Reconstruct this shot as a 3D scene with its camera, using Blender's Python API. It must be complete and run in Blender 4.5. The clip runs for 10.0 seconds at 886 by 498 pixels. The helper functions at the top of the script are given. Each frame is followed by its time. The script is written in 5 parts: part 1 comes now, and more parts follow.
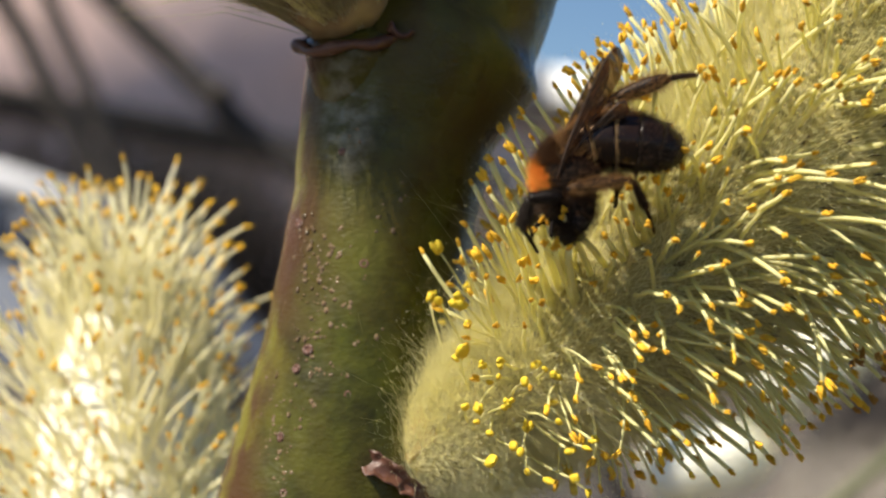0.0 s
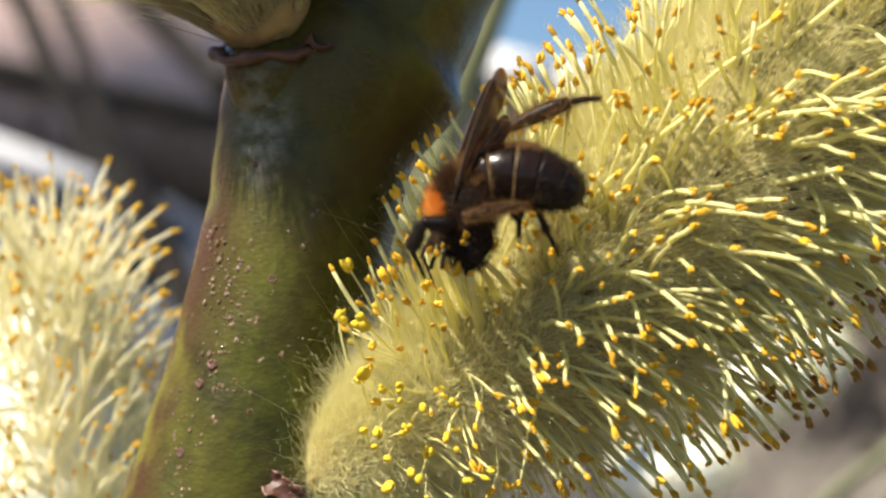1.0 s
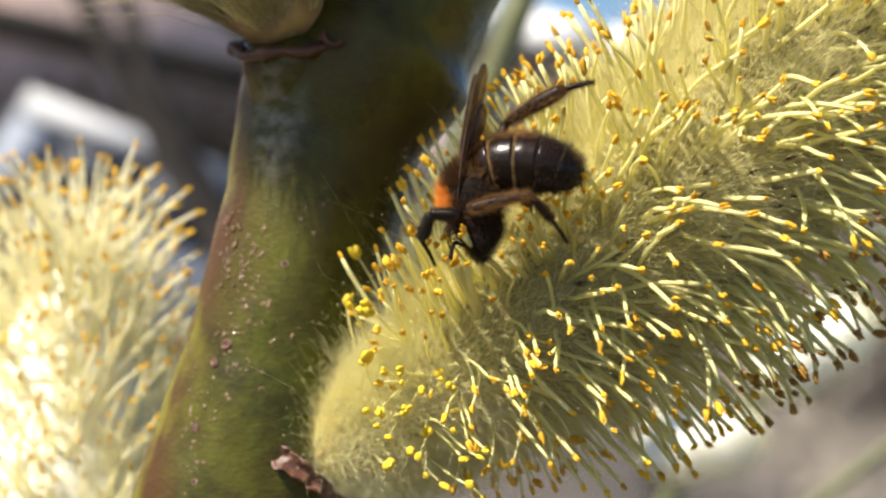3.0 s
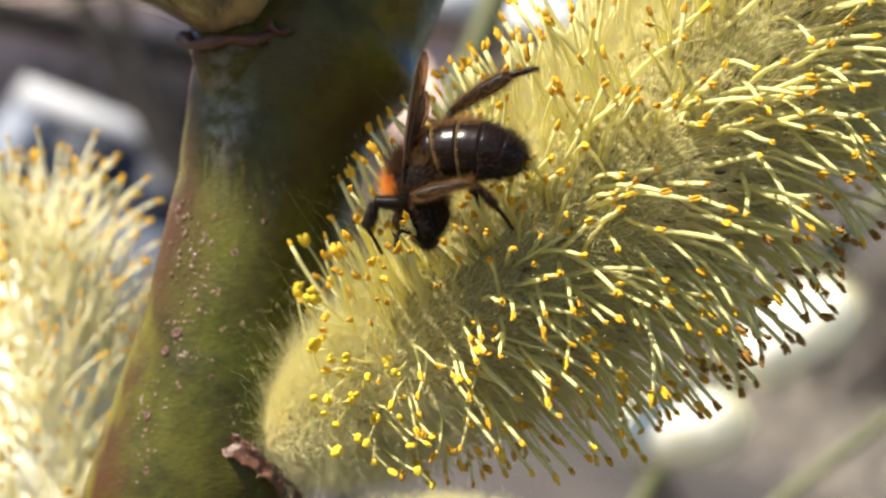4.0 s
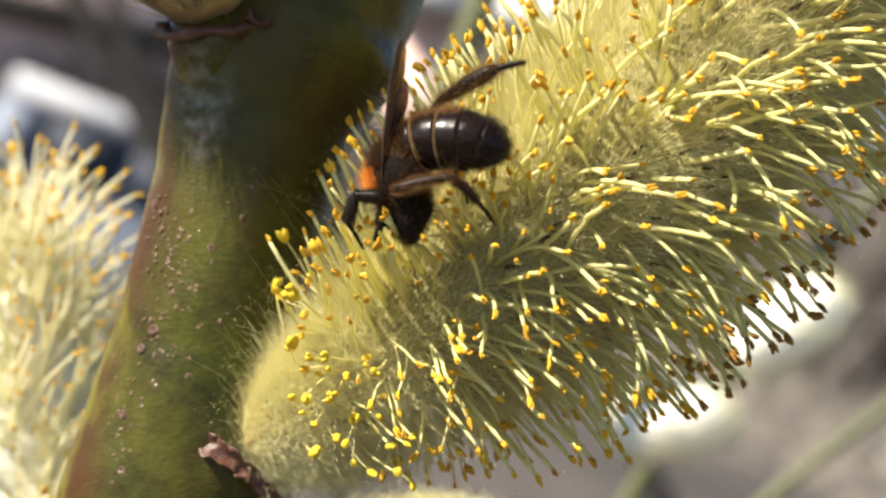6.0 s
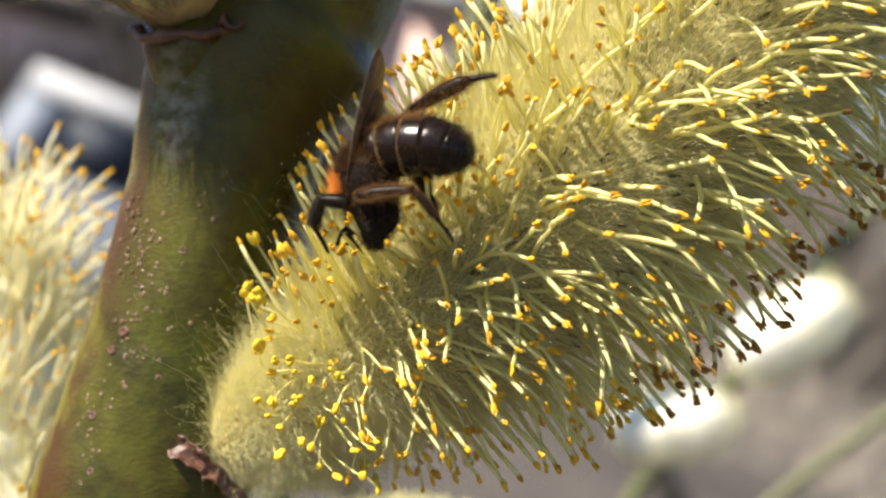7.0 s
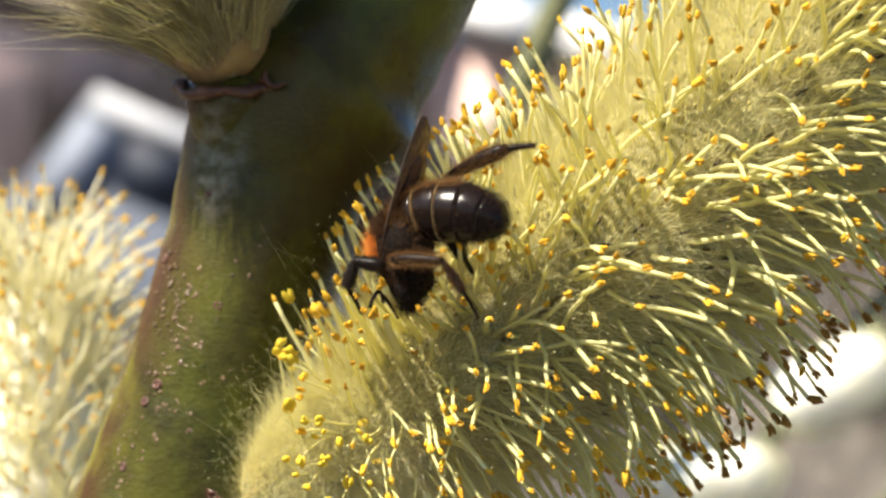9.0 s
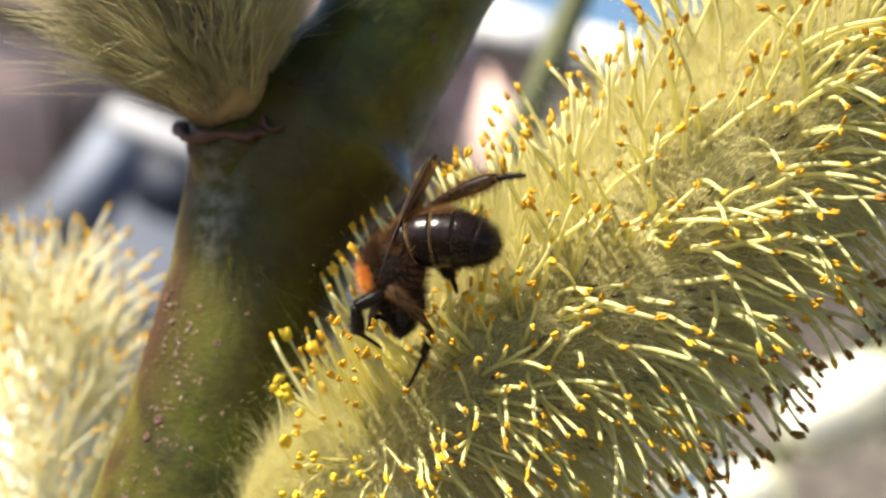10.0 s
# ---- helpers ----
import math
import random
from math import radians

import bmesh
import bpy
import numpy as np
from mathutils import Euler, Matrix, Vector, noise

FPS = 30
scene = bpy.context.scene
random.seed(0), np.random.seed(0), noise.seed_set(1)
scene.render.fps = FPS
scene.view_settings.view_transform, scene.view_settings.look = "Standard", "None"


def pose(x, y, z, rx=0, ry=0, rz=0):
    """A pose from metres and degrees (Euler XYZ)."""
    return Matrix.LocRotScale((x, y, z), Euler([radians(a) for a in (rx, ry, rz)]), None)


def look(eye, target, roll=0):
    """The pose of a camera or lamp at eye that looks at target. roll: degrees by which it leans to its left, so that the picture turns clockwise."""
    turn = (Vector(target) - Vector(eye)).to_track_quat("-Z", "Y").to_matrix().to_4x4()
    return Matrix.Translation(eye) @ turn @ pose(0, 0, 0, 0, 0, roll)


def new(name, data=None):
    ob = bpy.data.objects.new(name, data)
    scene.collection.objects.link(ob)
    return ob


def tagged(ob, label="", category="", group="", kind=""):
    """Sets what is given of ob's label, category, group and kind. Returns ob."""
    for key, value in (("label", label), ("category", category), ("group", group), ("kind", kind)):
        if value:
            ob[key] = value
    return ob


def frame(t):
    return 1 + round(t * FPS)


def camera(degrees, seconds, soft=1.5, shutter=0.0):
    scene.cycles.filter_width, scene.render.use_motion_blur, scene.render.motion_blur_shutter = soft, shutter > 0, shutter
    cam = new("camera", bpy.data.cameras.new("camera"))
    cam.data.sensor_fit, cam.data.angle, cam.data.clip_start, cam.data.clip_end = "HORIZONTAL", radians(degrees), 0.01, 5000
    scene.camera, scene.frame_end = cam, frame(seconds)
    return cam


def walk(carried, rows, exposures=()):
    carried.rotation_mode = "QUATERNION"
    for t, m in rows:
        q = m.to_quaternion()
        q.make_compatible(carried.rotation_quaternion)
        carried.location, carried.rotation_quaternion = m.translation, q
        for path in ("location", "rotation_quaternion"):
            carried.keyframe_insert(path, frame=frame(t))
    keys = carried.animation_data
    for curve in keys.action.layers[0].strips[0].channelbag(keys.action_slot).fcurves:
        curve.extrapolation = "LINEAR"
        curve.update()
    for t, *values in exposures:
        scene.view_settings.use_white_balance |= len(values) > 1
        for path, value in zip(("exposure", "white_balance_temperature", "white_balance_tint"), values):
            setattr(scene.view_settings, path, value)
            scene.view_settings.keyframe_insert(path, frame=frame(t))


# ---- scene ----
cam = camera(28.0, 10.0, soft=2.3)
cam.data.dof.use_dof = True
cam.data.dof.focus_distance = 0.0830
cam.data.dof.aperture_fstop = 50.0

# the phone is held leaning to its left; the twig and all on it are laid out in its leaning space
TILT = Matrix.Rotation(radians(-13.0), 4, "Y")

walk(cam, [
    (0, TILT @ pose(-0.00850, -0.08317, -0.00045, 91.472, 2.638, -1.347)),
    (0.5, TILT @ pose(-0.00579, -0.08243, -0.00023, 92.318, 1.339, -1.580)),
    (1, TILT @ pose(-0.00395, -0.08152, 0.00090, 91.154, 0.592, -1.317)),
    (1.5, TILT @ pose(-0.00197, -0.08277, 0.00340, 90.617, 0.252, -0.911)),
    (2, TILT @ pose(-0.00250, -0.08329, 0.00310, 89.918, 0.208, -0.031)),
    (2.2, TILT @ pose(-0.00105, -0.08175, 0.00274, 89.961, 0.179, 0.702)),
    (3.3, TILT @ pose(-0.00202, -0.08685, 0.00190, 90.072, -0.294, 0.057)),
    (3.5, TILT @ pose(-0.00094, -0.08685, 0.00293, 90.104, -0.256, 0.230)),
    (4, TILT @ pose(0.00062, -0.08611, 0.00210, 89.572, 0.230, 0.087)),
    (4.5, TILT @ pose(0.00007, -0.08412, 0.00104, 89.334, 0.317, 0.030)),
    (5, TILT @ pose(0.00057, -0.08424, 0.00250, 89.378, 0.135, 0.034)),
    (5.5, TILT @ pose(0.00102, -0.08497, 0.00301, 88.920, 0.328, -0.024)),
    (6, TILT @ pose(0.00116, -0.08433, 0.00229, 89.319, 0.075, -0.154)),
    (6.2, TILT @ pose(0.00330, -0.08429, 0.00116, 89.523, -0.135, 0.076)),
    (7.5, TILT @ pose(0.00370, -0.08506, 0.00330, 89.178, -0.789, 0.668)),
    (8, TILT @ pose(0.00289, -0.08629, 0.00260, 89.924, -1.622, 1.144)),
    (8.5, TILT @ pose(0.00332, -0.08357, 0.00515, 90.238, -2.160, 1.598)),
    (9, TILT @ pose(0.00443, -0.08480, 0.00413, 90.307, -2.238, 2.106)),
    (9.5, TILT @ pose(0.00601, -0.08575, 0.00597, 90.379, -2.075, 2.471)),
    (10, TILT @ pose(0.00570, -0.08721, 0.00557, 90.665, -2.110, 2.649)),
], exposures=[(0.0, 0.72), (0.6, 0.88), (1.5, 1.02), (10.0, 1.09)])

# ---- light ----
sky_world = bpy.data.worlds.new("sky")
scene.world = sky_world
sky_world.use_nodes = True
wn = sky_world.node_tree.nodes
sky = wn.new("ShaderNodeTexSky")
sky.sky_type = "NISHITA"
sky.sun_disc = False
sky.dust_density, sky.ozone_density = 0.2, 5.0
SUN_FROM = (TILT.to_3x3() @ Vector((-0.51, -0.31, 0.80))).normalized()
sky.sun_elevation = math.asin(SUN_FROM.z)
sky.sun_rotation = math.atan2(SUN_FROM.x, SUN_FROM.y)
wn["Background"].inputs["Strength"].default_value = 0.063
sky_world.node_tree.links.new(sky.outputs["Color"], wn["Background"].inputs["Color"])
sun = new("sun", bpy.data.lights.new("sun", "SUN"))
sun.data.energy = 5.0
sun.data.angle = radians(0.55)
sun.data.color = (1.0, 0.908, 0.775)
sun.matrix_world = look(SUN_FROM * 3, (0, 0, 0))

CM = 0.01                       # sizes below are in centimetres
rng = np.random.default_rng(7)


# ---- materials ----
def mat(name, a, b, rough=0.5, scale=400.0, spec=0.5, bump=0.0, metal=0.0, translucent=0.0, transmit=None,
        detail=6.0, by_piece=0.0, coat=0.0):
    """A surface that varies between the colours a and b: fine grain, larger stains and, by_piece, from piece to piece."""
    m = bpy.data.materials.new(name)
    m.use_nodes = True
    n, l = m.node_tree.nodes, m.node_tree.links
    p = n["Principled BSDF"]
    tc = n.new("ShaderNodeTexCoord")
    fine, broad = n.new("ShaderNodeTexNoise"), n.new("ShaderNodeTexNoise")
    fine.inputs["Scale"].default_value, broad.inputs["Scale"].default_value = scale, scale / 6
    fine.inputs["Detail"].default_value = detail
    for t in (fine, broad):
        l.new(tc.outputs["Object"], t.inputs["Vector"])
    add = n.new("ShaderNodeMath")
    add.operation = "MULTIPLY_ADD"
    l.new(fine.outputs["Fac"], add.inputs[0])
    add.inputs[1].default_value = 0.5
    l.new(broad.outputs["Fac"], add.inputs[2])
    fac = add.outputs[0]
    if by_piece:
        info = n.new("ShaderNodeObjectInfo")
        more = n.new("ShaderNodeMath")
        more.operation = "MULTIPLY_ADD"
        l.new(info.outputs["Random"], more.inputs[0])
        more.inputs[1].default_value = by_piece
        l.new(fac, more.inputs[2])
        fac = more.outputs[0]
    ramp = n.new("ShaderNodeValToRGB")
    ramp.color_ramp.elements[0].position, ramp.color_ramp.elements[1].position = 0.5, 1.0 + by_piece
    if by_piece:
        ramp.color_ramp.elements[1].position = 1.0
        ramp.color_ramp.elements[0].position = 0.45
    ramp.color_ramp.elements[0].color, ramp.color_ramp.elements[1].color = (*a, 1), (*b, 1)
    l.new(fac, ramp.inputs["Fac"])
    l.new(ramp.outputs["Color"], p.inputs["Base Color"])
    p.inputs["Roughness"].default_value = rough
    p.inputs["Specular IOR Level"].default_value = spec
    p.inputs["Metallic"].default_value = metal
    p.inputs["Coat Weight"].default_value = coat
    if bump:
        bp = n.new("ShaderNodeBump")
        bp.inputs["Strength"].default_value = bump
        bp.inputs["Distance"].default_value = 0.3 / scale
        l.new(fine.outputs["Fac"], bp.inputs["Height"])
        l.new(bp.outputs["Normal"], p.inputs["Normal"])
    if translucent:
        tr, mix = n.new("ShaderNodeBsdfTranslucent"), n.new("ShaderNodeMixShader")
        if transmit:
            tr.inputs["Color"].default_value = (*transmit, 1)
        else:
            l.new(ramp.outputs["Color"], tr.inputs["Color"])
        mix.inputs["Fac"].default_value = translucent
        l.new(p.outputs["BSDF"], mix.inputs[1])
        l.new(tr.outputs["BSDF"], mix.inputs[2])
        l.new(mix.outputs["Shader"], n["Material Output"].inputs["Surface"])
    return m


WAX = (1.255, -0.150, 3.351)             # place of the wax patch in the twig's squeezed space


def bark(name):
    """Young willow bark: olive green, reddened in blotches along one flank, with fine cross wrinkles and a thin wax."""
    m = mat(name, (0.022, 0.026, 0.005), (0.100, 0.108, 0.013), rough=0.36, scale=1500, spec=0.24, bump=0.10)
    n, l = m.node_tree.nodes, m.node_tree.links
    p = n["Principled BSDF"]
    green = p.inputs["Base Color"].links[0].from_socket
    tc = n.new("ShaderNodeTexCoord")

    def noise_at(scale, detail, stretch=(1.0, 1.0, 1.0)):
        mp, t = n.new("ShaderNodeMapping"), n.new("ShaderNodeTexNoise")
        mp.inputs["Scale"].default_value = stretch
        l.new(tc.outputs["Object"], mp.inputs["Vector"])
        l.new(mp.outputs["Vector"], t.inputs["Vector"])
        t.inputs["Scale"].default_value, t.inputs["Detail"].default_value = scale, detail
        return t.outputs["Fac"]

    def remap(value, lo, hi, a=0.0, b=1.0):
        r = n.new("ShaderNodeMapRange")
        for key, v in (("From Min", lo), ("From Max", hi), ("To Min", a), ("To Max", b)):
            r.inputs[key].default_value = v
        l.new(value, r.inputs["Value"])
        return r.outputs["Result"]

    def blend(fac, a, colour):
        mix = n.new("ShaderNodeMix")
        mix.data_type = "RGBA"
        l.new(fac, mix.inputs["Factor"])
        l.new(a, mix.inputs["A"])
        mix.inputs["B"].default_value = (*colour, 1)
        return mix.outputs["Result"]

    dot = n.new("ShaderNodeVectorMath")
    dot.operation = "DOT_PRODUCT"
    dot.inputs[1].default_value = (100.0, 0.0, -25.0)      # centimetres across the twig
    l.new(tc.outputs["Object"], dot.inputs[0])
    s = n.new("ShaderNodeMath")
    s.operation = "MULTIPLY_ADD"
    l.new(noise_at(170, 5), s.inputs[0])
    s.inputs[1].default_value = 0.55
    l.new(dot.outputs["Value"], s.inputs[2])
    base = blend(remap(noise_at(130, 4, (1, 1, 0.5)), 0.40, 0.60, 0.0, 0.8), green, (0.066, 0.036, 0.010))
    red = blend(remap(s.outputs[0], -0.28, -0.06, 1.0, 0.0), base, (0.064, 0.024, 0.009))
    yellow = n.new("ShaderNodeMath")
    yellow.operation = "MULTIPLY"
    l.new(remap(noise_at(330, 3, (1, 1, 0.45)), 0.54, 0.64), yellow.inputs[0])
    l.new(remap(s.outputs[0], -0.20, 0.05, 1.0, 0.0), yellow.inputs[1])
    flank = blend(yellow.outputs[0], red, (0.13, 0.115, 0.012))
    # a rubbed patch of pale wax bloom under the node
    near = n.new("ShaderNodeVectorMath")
    near.operation = "DISTANCE"
    squeeze = n.new("ShaderNodeMapping")
    squeeze.inputs["Scale"].default_value = (100.0, 60.0, 55.0)
    l.new(tc.outputs["Object"], squeeze.inputs["Vector"])
    l.new(squeeze.outputs["Vector"], near.inputs[0])
    near.inputs[1].default_value = WAX
    wax = n.new("ShaderNodeMath")
    wax.operation = "MULTIPLY"
    l.new(remap(near.outputs["Value"], 0.06, 0.22, 1.0, 0.0), wax.inputs[0])
    l.new(remap(noise_at(1100, 6, (0.8, 0.8, 1.2)), 0.40, 0.66, 0.0, 0.75), wax.inputs[1])
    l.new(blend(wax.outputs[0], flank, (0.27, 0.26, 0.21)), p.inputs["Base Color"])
    # fine wrinkles across the twig break up the gloss
    wrinkle = n.new("ShaderNodeBump")
    wrinkle.inputs["Strength"].default_value, wrinkle.inputs["Distance"].default_value = 0.6, 0.00008
    l.new(noise_at(3600, 5, (0.8, 0.8, 1.2)), wrinkle.inputs["Height"])
    l.new(wrinkle.outputs["Normal"], p.inputs["Normal"])
    l.new(remap(noise_at(420, 4), 0.35, 0.65, 0.20, 0.44), p.inputs["Roughness"])
    return m


M_WOOL = mat("silk_hair", (0.90, 0.87, 0.57), (0.97, 0.94, 0.71), rough=0.45, scale=900, spec=0.3, translucent=0.5, transmit=(0.98, 0.93, 0.50))
# paler copies of hair, core and filament: strong sunlight put into the colour
M_WOOL_SUNLIT = mat("sunlit_silk_hair", (0.95, 0.92, 0.70), (0.98, 0.96, 0.80), rough=0.5, scale=900, spec=0.3, translucent=0.5, transmit=(0.98, 0.95, 0.70))
M_WOOL_BUFF = mat("buff_silk_hair", (0.56, 0.50, 0.29), (0.74, 0.68, 0.45), rough=0.5, scale=900, spec=0.35, translucent=0.4, transmit=(0.66, 0.58, 0.32))
M_CORE_SUNLIT = mat("sunlit_core", (0.93, 0.91, 0.76), (0.97, 0.95, 0.86), rough=0.8, scale=1500, bump=0.2)
M_CORE_BUFF = mat("buff_core", (0.13, 0.06, 0.03), (0.36, 0.26, 0.11), rough=0.8, scale=1100, bump=0.3)
M_CORE = mat("catkin_core", (0.27, 0.23, 0.09), (0.46, 0.41, 0.19), rough=0.8, scale=1500, bump=0.3)
M_BRACT = mat("bract", (0.05, 0.035, 0.02), (0.14, 0.09, 0.045), rough=0.7, scale=2500)
M_FILAMENT = mat("filament", (0.76, 0.72, 0.29), (0.91, 0.87, 0.48), rough=0.48, scale=1200, spec=0.33, translucent=0.38, transmit=(0.91, 0.86, 0.36), by_piece=0.2)
M_FILAMENT_SUNLIT = mat("sunlit_filament", (0.95, 0.92, 0.68), (0.98, 0.95, 0.78), rough=0.35, scale=1200, spec=0.5, translucent=0.5, transmit=(0.98, 0.94, 0.68))
M_ANTHER = mat("anther", (0.40, 0.17, 0.010), (0.90, 0.55, 0.04), rough=0.75, scale=4200, spec=0.25, bump=0.5, translucent=0.12, by_piece=0.35)
# darker copy of the anther: shade of the underside put into the colour
M_ANTHER_SHADED = mat("shaded_anther", (0.15, 0.070, 0.014), (0.42, 0.22, 0.045), rough=0.8, scale=4200, spec=0.2, bump=0.6, translucent=0.08, by_piece=0.35)
M_ANTHER_YOUNG = mat("ripe_anther", (0.60, 0.40, 0.02), (0.90, 0.70, 0.05), rough=0.6, scale=4200, spec=0.3, bump=0.4, translucent=0.2, by_piece=0.2)
M_POLLEN = mat("pollen", (0.90, 0.82, 0.35), (0.96, 0.92, 0.60), rough=0.5, scale=3000)
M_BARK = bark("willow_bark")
M_LENTICEL = mat("lenticel", (0.05, 0.020, 0.013), (0.14, 0.060, 0.038), rough=0.28, scale=3000, spec=0.7, bump=0.5, by_piece=0.4)
M_WART = mat("wart", (0.045, 0.026, 0.012), (0.20, 0.13, 0.065), rough=0.16, scale=3000, spec=0.9, bump=0.4, by_piece=0.5)
M_LENTICEL_DARK = mat("lenticel_pit", (0.07, 0.028, 0.018), (0.17, 0.08, 0.05), rough=0.7, scale=4000)
M_SCALE = mat("bud_scale", (0.045, 0.016, 0.010), (0.18, 0.075, 0.042), rough=0.45, scale=1400, bump=0.5)
M_SCALE_TAN = mat("inner_scale", (0.42, 0.27, 0.07), (0.66, 0.48, 0.18), rough=0.5, scale=900, translucent=0.3)
M_CHITIN = mat("chitin", (0.004, 0.002, 0.001), (0.013, 0.006, 0.003), rough=0.27, scale=3000, spec=0.27, bump=0.16)
M_CHITIN_MATT = mat("dull_chitin", (0.005, 0.004, 0.003), (0.014, 0.009, 0.006), rough=0.7, scale=3500, spec=0.1, bump=0.35)
M_LEG = mat("leg_chitin", (0.004, 0.0025, 0.002), (0.012, 0.006, 0.003), rough=0.48, scale=3500, spec=0.22, bump=0.3)
M_ORANGE = mat("orange_pile", (0.80, 0.28, 0.03), (0.96, 0.50, 0.10), rough=0.55, scale=900, spec=0.3, translucent=0.45)
M_BROWN = mat("brown_pile", (0.060, 0.026, 0.010), (0.15, 0.07, 0.028), rough=0.55, scale=900, spec=0.3, translucent=0.2)
M_BLACKHAIR = mat("dark_pile", (0.010, 0.007, 0.004), (0.04, 0.024, 0.013), rough=0.5, scale=900, spec=0.3, translucent=0.15)
M_TAWNY = mat("tawny_pile", (0.38, 0.24, 0.09), (0.62, 0.42, 0.18), rough=0.5, scale=900, spec=0.3, translucent=0.35)
M_RUSSET = mat("russet_pile", (0.24, 0.115, 0.035), (0.46, 0.25, 0.09), rough=0.5, scale=900, spec=0.3, translucent=0.3)
M_EYE = mat("compound_eye", (0.004, 0.003, 0.003), (0.010, 0.007, 0.006), rough=0.6, scale=9000, spec=0.15, bump=0.3)


def membrane(name):
    """Smoky brown wing: a thin clear film, tinted, with a gloss."""
    m = bpy.data.materials.new(name)
    m.use_nodes = True
    n, l = m.node_tree.nodes, m.node_tree.links
    p = n["Principled BSDF"]
    tc, no, ramp = n.new("ShaderNodeTexCoord"), n.new("ShaderNodeTexNoise"), n.new("ShaderNodeValToRGB")
    no.inputs["Scale"].default_value = 900
    l.new(tc.outputs["Object"], no.inputs["Vector"])
    l.new(no.outputs["Fac"], ramp.inputs["Fac"])
    ramp.color_ramp.elements[0].color = (0.10, 0.062, 0.036, 1)
    ramp.color_ramp.elements[1].color = (0.22, 0.14, 0.085, 1)
    l.new(ramp.outputs["Color"], p.inputs["Base Color"])
    p.inputs["Roughness"].default_value = 0.25
    clear, mix = n.new("ShaderNodeBsdfTransparent"), n.new("ShaderNodeMixShader")
    clear.inputs["Color"].default_value = (0.72, 0.58, 0.46, 1)
    mix.inputs["Fac"].default_value = 0.58
    l.new(p.outputs["BSDF"], mix.inputs[1])
    l.new(clear.outputs["BSDF"], mix.inputs[2])
    l.new(mix.outputs["Shader"], n["Material Output"].inputs["Surface"])
    return m


M_WING = membrane("wing_membrane")
M_VEIN = mat("wing_vein", (0.03, 0.018, 0.010), (0.08, 0.045, 0.025), rough=0.4, scale=2000)
M_GROUND = mat("leaf_litter", (0.024, 0.020, 0.016), (0.135, 0.112, 0.094), rough=0.95, scale=7, bump=0.5, detail=10)
M_STRAW = mat("straw", (0.30, 0.25, 0.19), (0.52, 0.46, 0.37), rough=0.8, scale=12)
M_PLASTER = mat("pink_render", (0.80, 0.55, 0.47), (0.90, 0.66, 0.58), rough=0.9, scale=3, bump=0.2)
M_WHITEBOARD = mat("white_paint", (0.74, 0.74, 0.74), (0.84, 0.84, 0.83), rough=0.45, scale=6)
M_DARKROOF = mat("dark_roof", (0.05, 0.045, 0.045), (0.10, 0.09, 0.09), rough=0.8, scale=5)
M_CAR = mat("blue_grey_paint", (0.09, 0.105, 0.14), (0.13, 0.15, 0.19), rough=0.6, scale=4, spec=0.2)
M_CARPALE = mat("pale_blue_grey_paint", (0.22, 0.25, 0.31), (0.30, 0.33, 0.39), rough=0.6, scale=4, spec=0.2)
# sunlight on the car's roof edge, given as a colour
M_CARGLINT = mat("roof_glint_white", (0.42, 0.43, 0.46), (0.52, 0.53, 0.56), rough=0.6, scale=4, spec=0.2)
M_CARGLASS = mat("tinted_glass", (0.02, 0.025, 0.04), (0.04, 0.05, 0.075), rough=0.55, scale=4, spec=0.25)
M_RUBBER = mat("rubber", (0.02, 0.02, 0.02), (0.04, 0.04, 0.04), rough=0.8, scale=30)
M_BLUE = mat("pale_blue_plastic", (0.42, 0.52, 0.75), (0.50, 0.60, 0.82), rough=0.4, scale=20)
M_BARK_FAR = mat("grey_bark", (0.018, 0.014, 0.011), (0.055, 0.045, 0.036), rough=0.8, scale=300, bump=0.3)
M_BARK_PALE = mat("pale_grey_bark", (0.16, 0.13, 0.11), (0.34, 0.29, 0.25), rough=0.8, scale=300, bump=0.3)
M_BARK_OLIVE = mat("olive_bark", (0.075, 0.082, 0.028), (0.16, 0.165, 0.065), rough=0.5, scale=400, bump=0.2)


# ---- mesh helpers ----
def part(name, data, material, parent=None, label="", smooth=True):
    """Links mesh data, or a (vertices, faces) pair in centimetres, as one object under parent."""
    if not isinstance(data, bpy.types.Mesh):
        data = mesh(name, *data, smooth=smooth)
    if material and not data.materials:
        data.materials.append(material)
    ob = new(name, data)
    ob.parent = parent
    if label:
        tagged(ob, label)
    return ob


def mesh(name, verts, faces, smooth=True):
    me = bpy.data.meshes.new(name)
    me.from_pydata((np.asarray(verts, float) * CM).tolist(), [], [tuple(f) for f in faces])
    if smooth:
        me.polygons.foreach_set("use_smooth", np.ones(len(me.polygons), bool))
    me.update()
    return me


def join(*pieces):
    """One (vertices, faces) pair out of several."""
    vs, fs, k = [], [], 0
    for v, f in pieces:
        v = np.asarray(v, float)
        vs.append(v)
        fs += [tuple(i + k for i in q) for q in f]
        k += len(v)
    return np.concatenate(vs), fs


def unit(v):
    v = np.asarray(v, float)
    return v / np.maximum(np.linalg.norm(v, axis=-1, keepdims=True), 1e-9)


def frames_along(pts):
    """Tangent and two normals at each point of a polyline, with little twist."""
    pts = np.asarray(pts, float)
    t = unit(np.gradient(pts, axis=0))
    a = np.array([0.0, -1.0, 0.0]) if abs(t[0][1]) < 0.9 else np.array([1.0, 0.0, 0.0])
    n1 = []
    for k in t:
        a = unit(a - k * (a @ k))
        n1.append(a)
    n1 = np.array(n1)
    return t, n1, np.cross(t, n1)


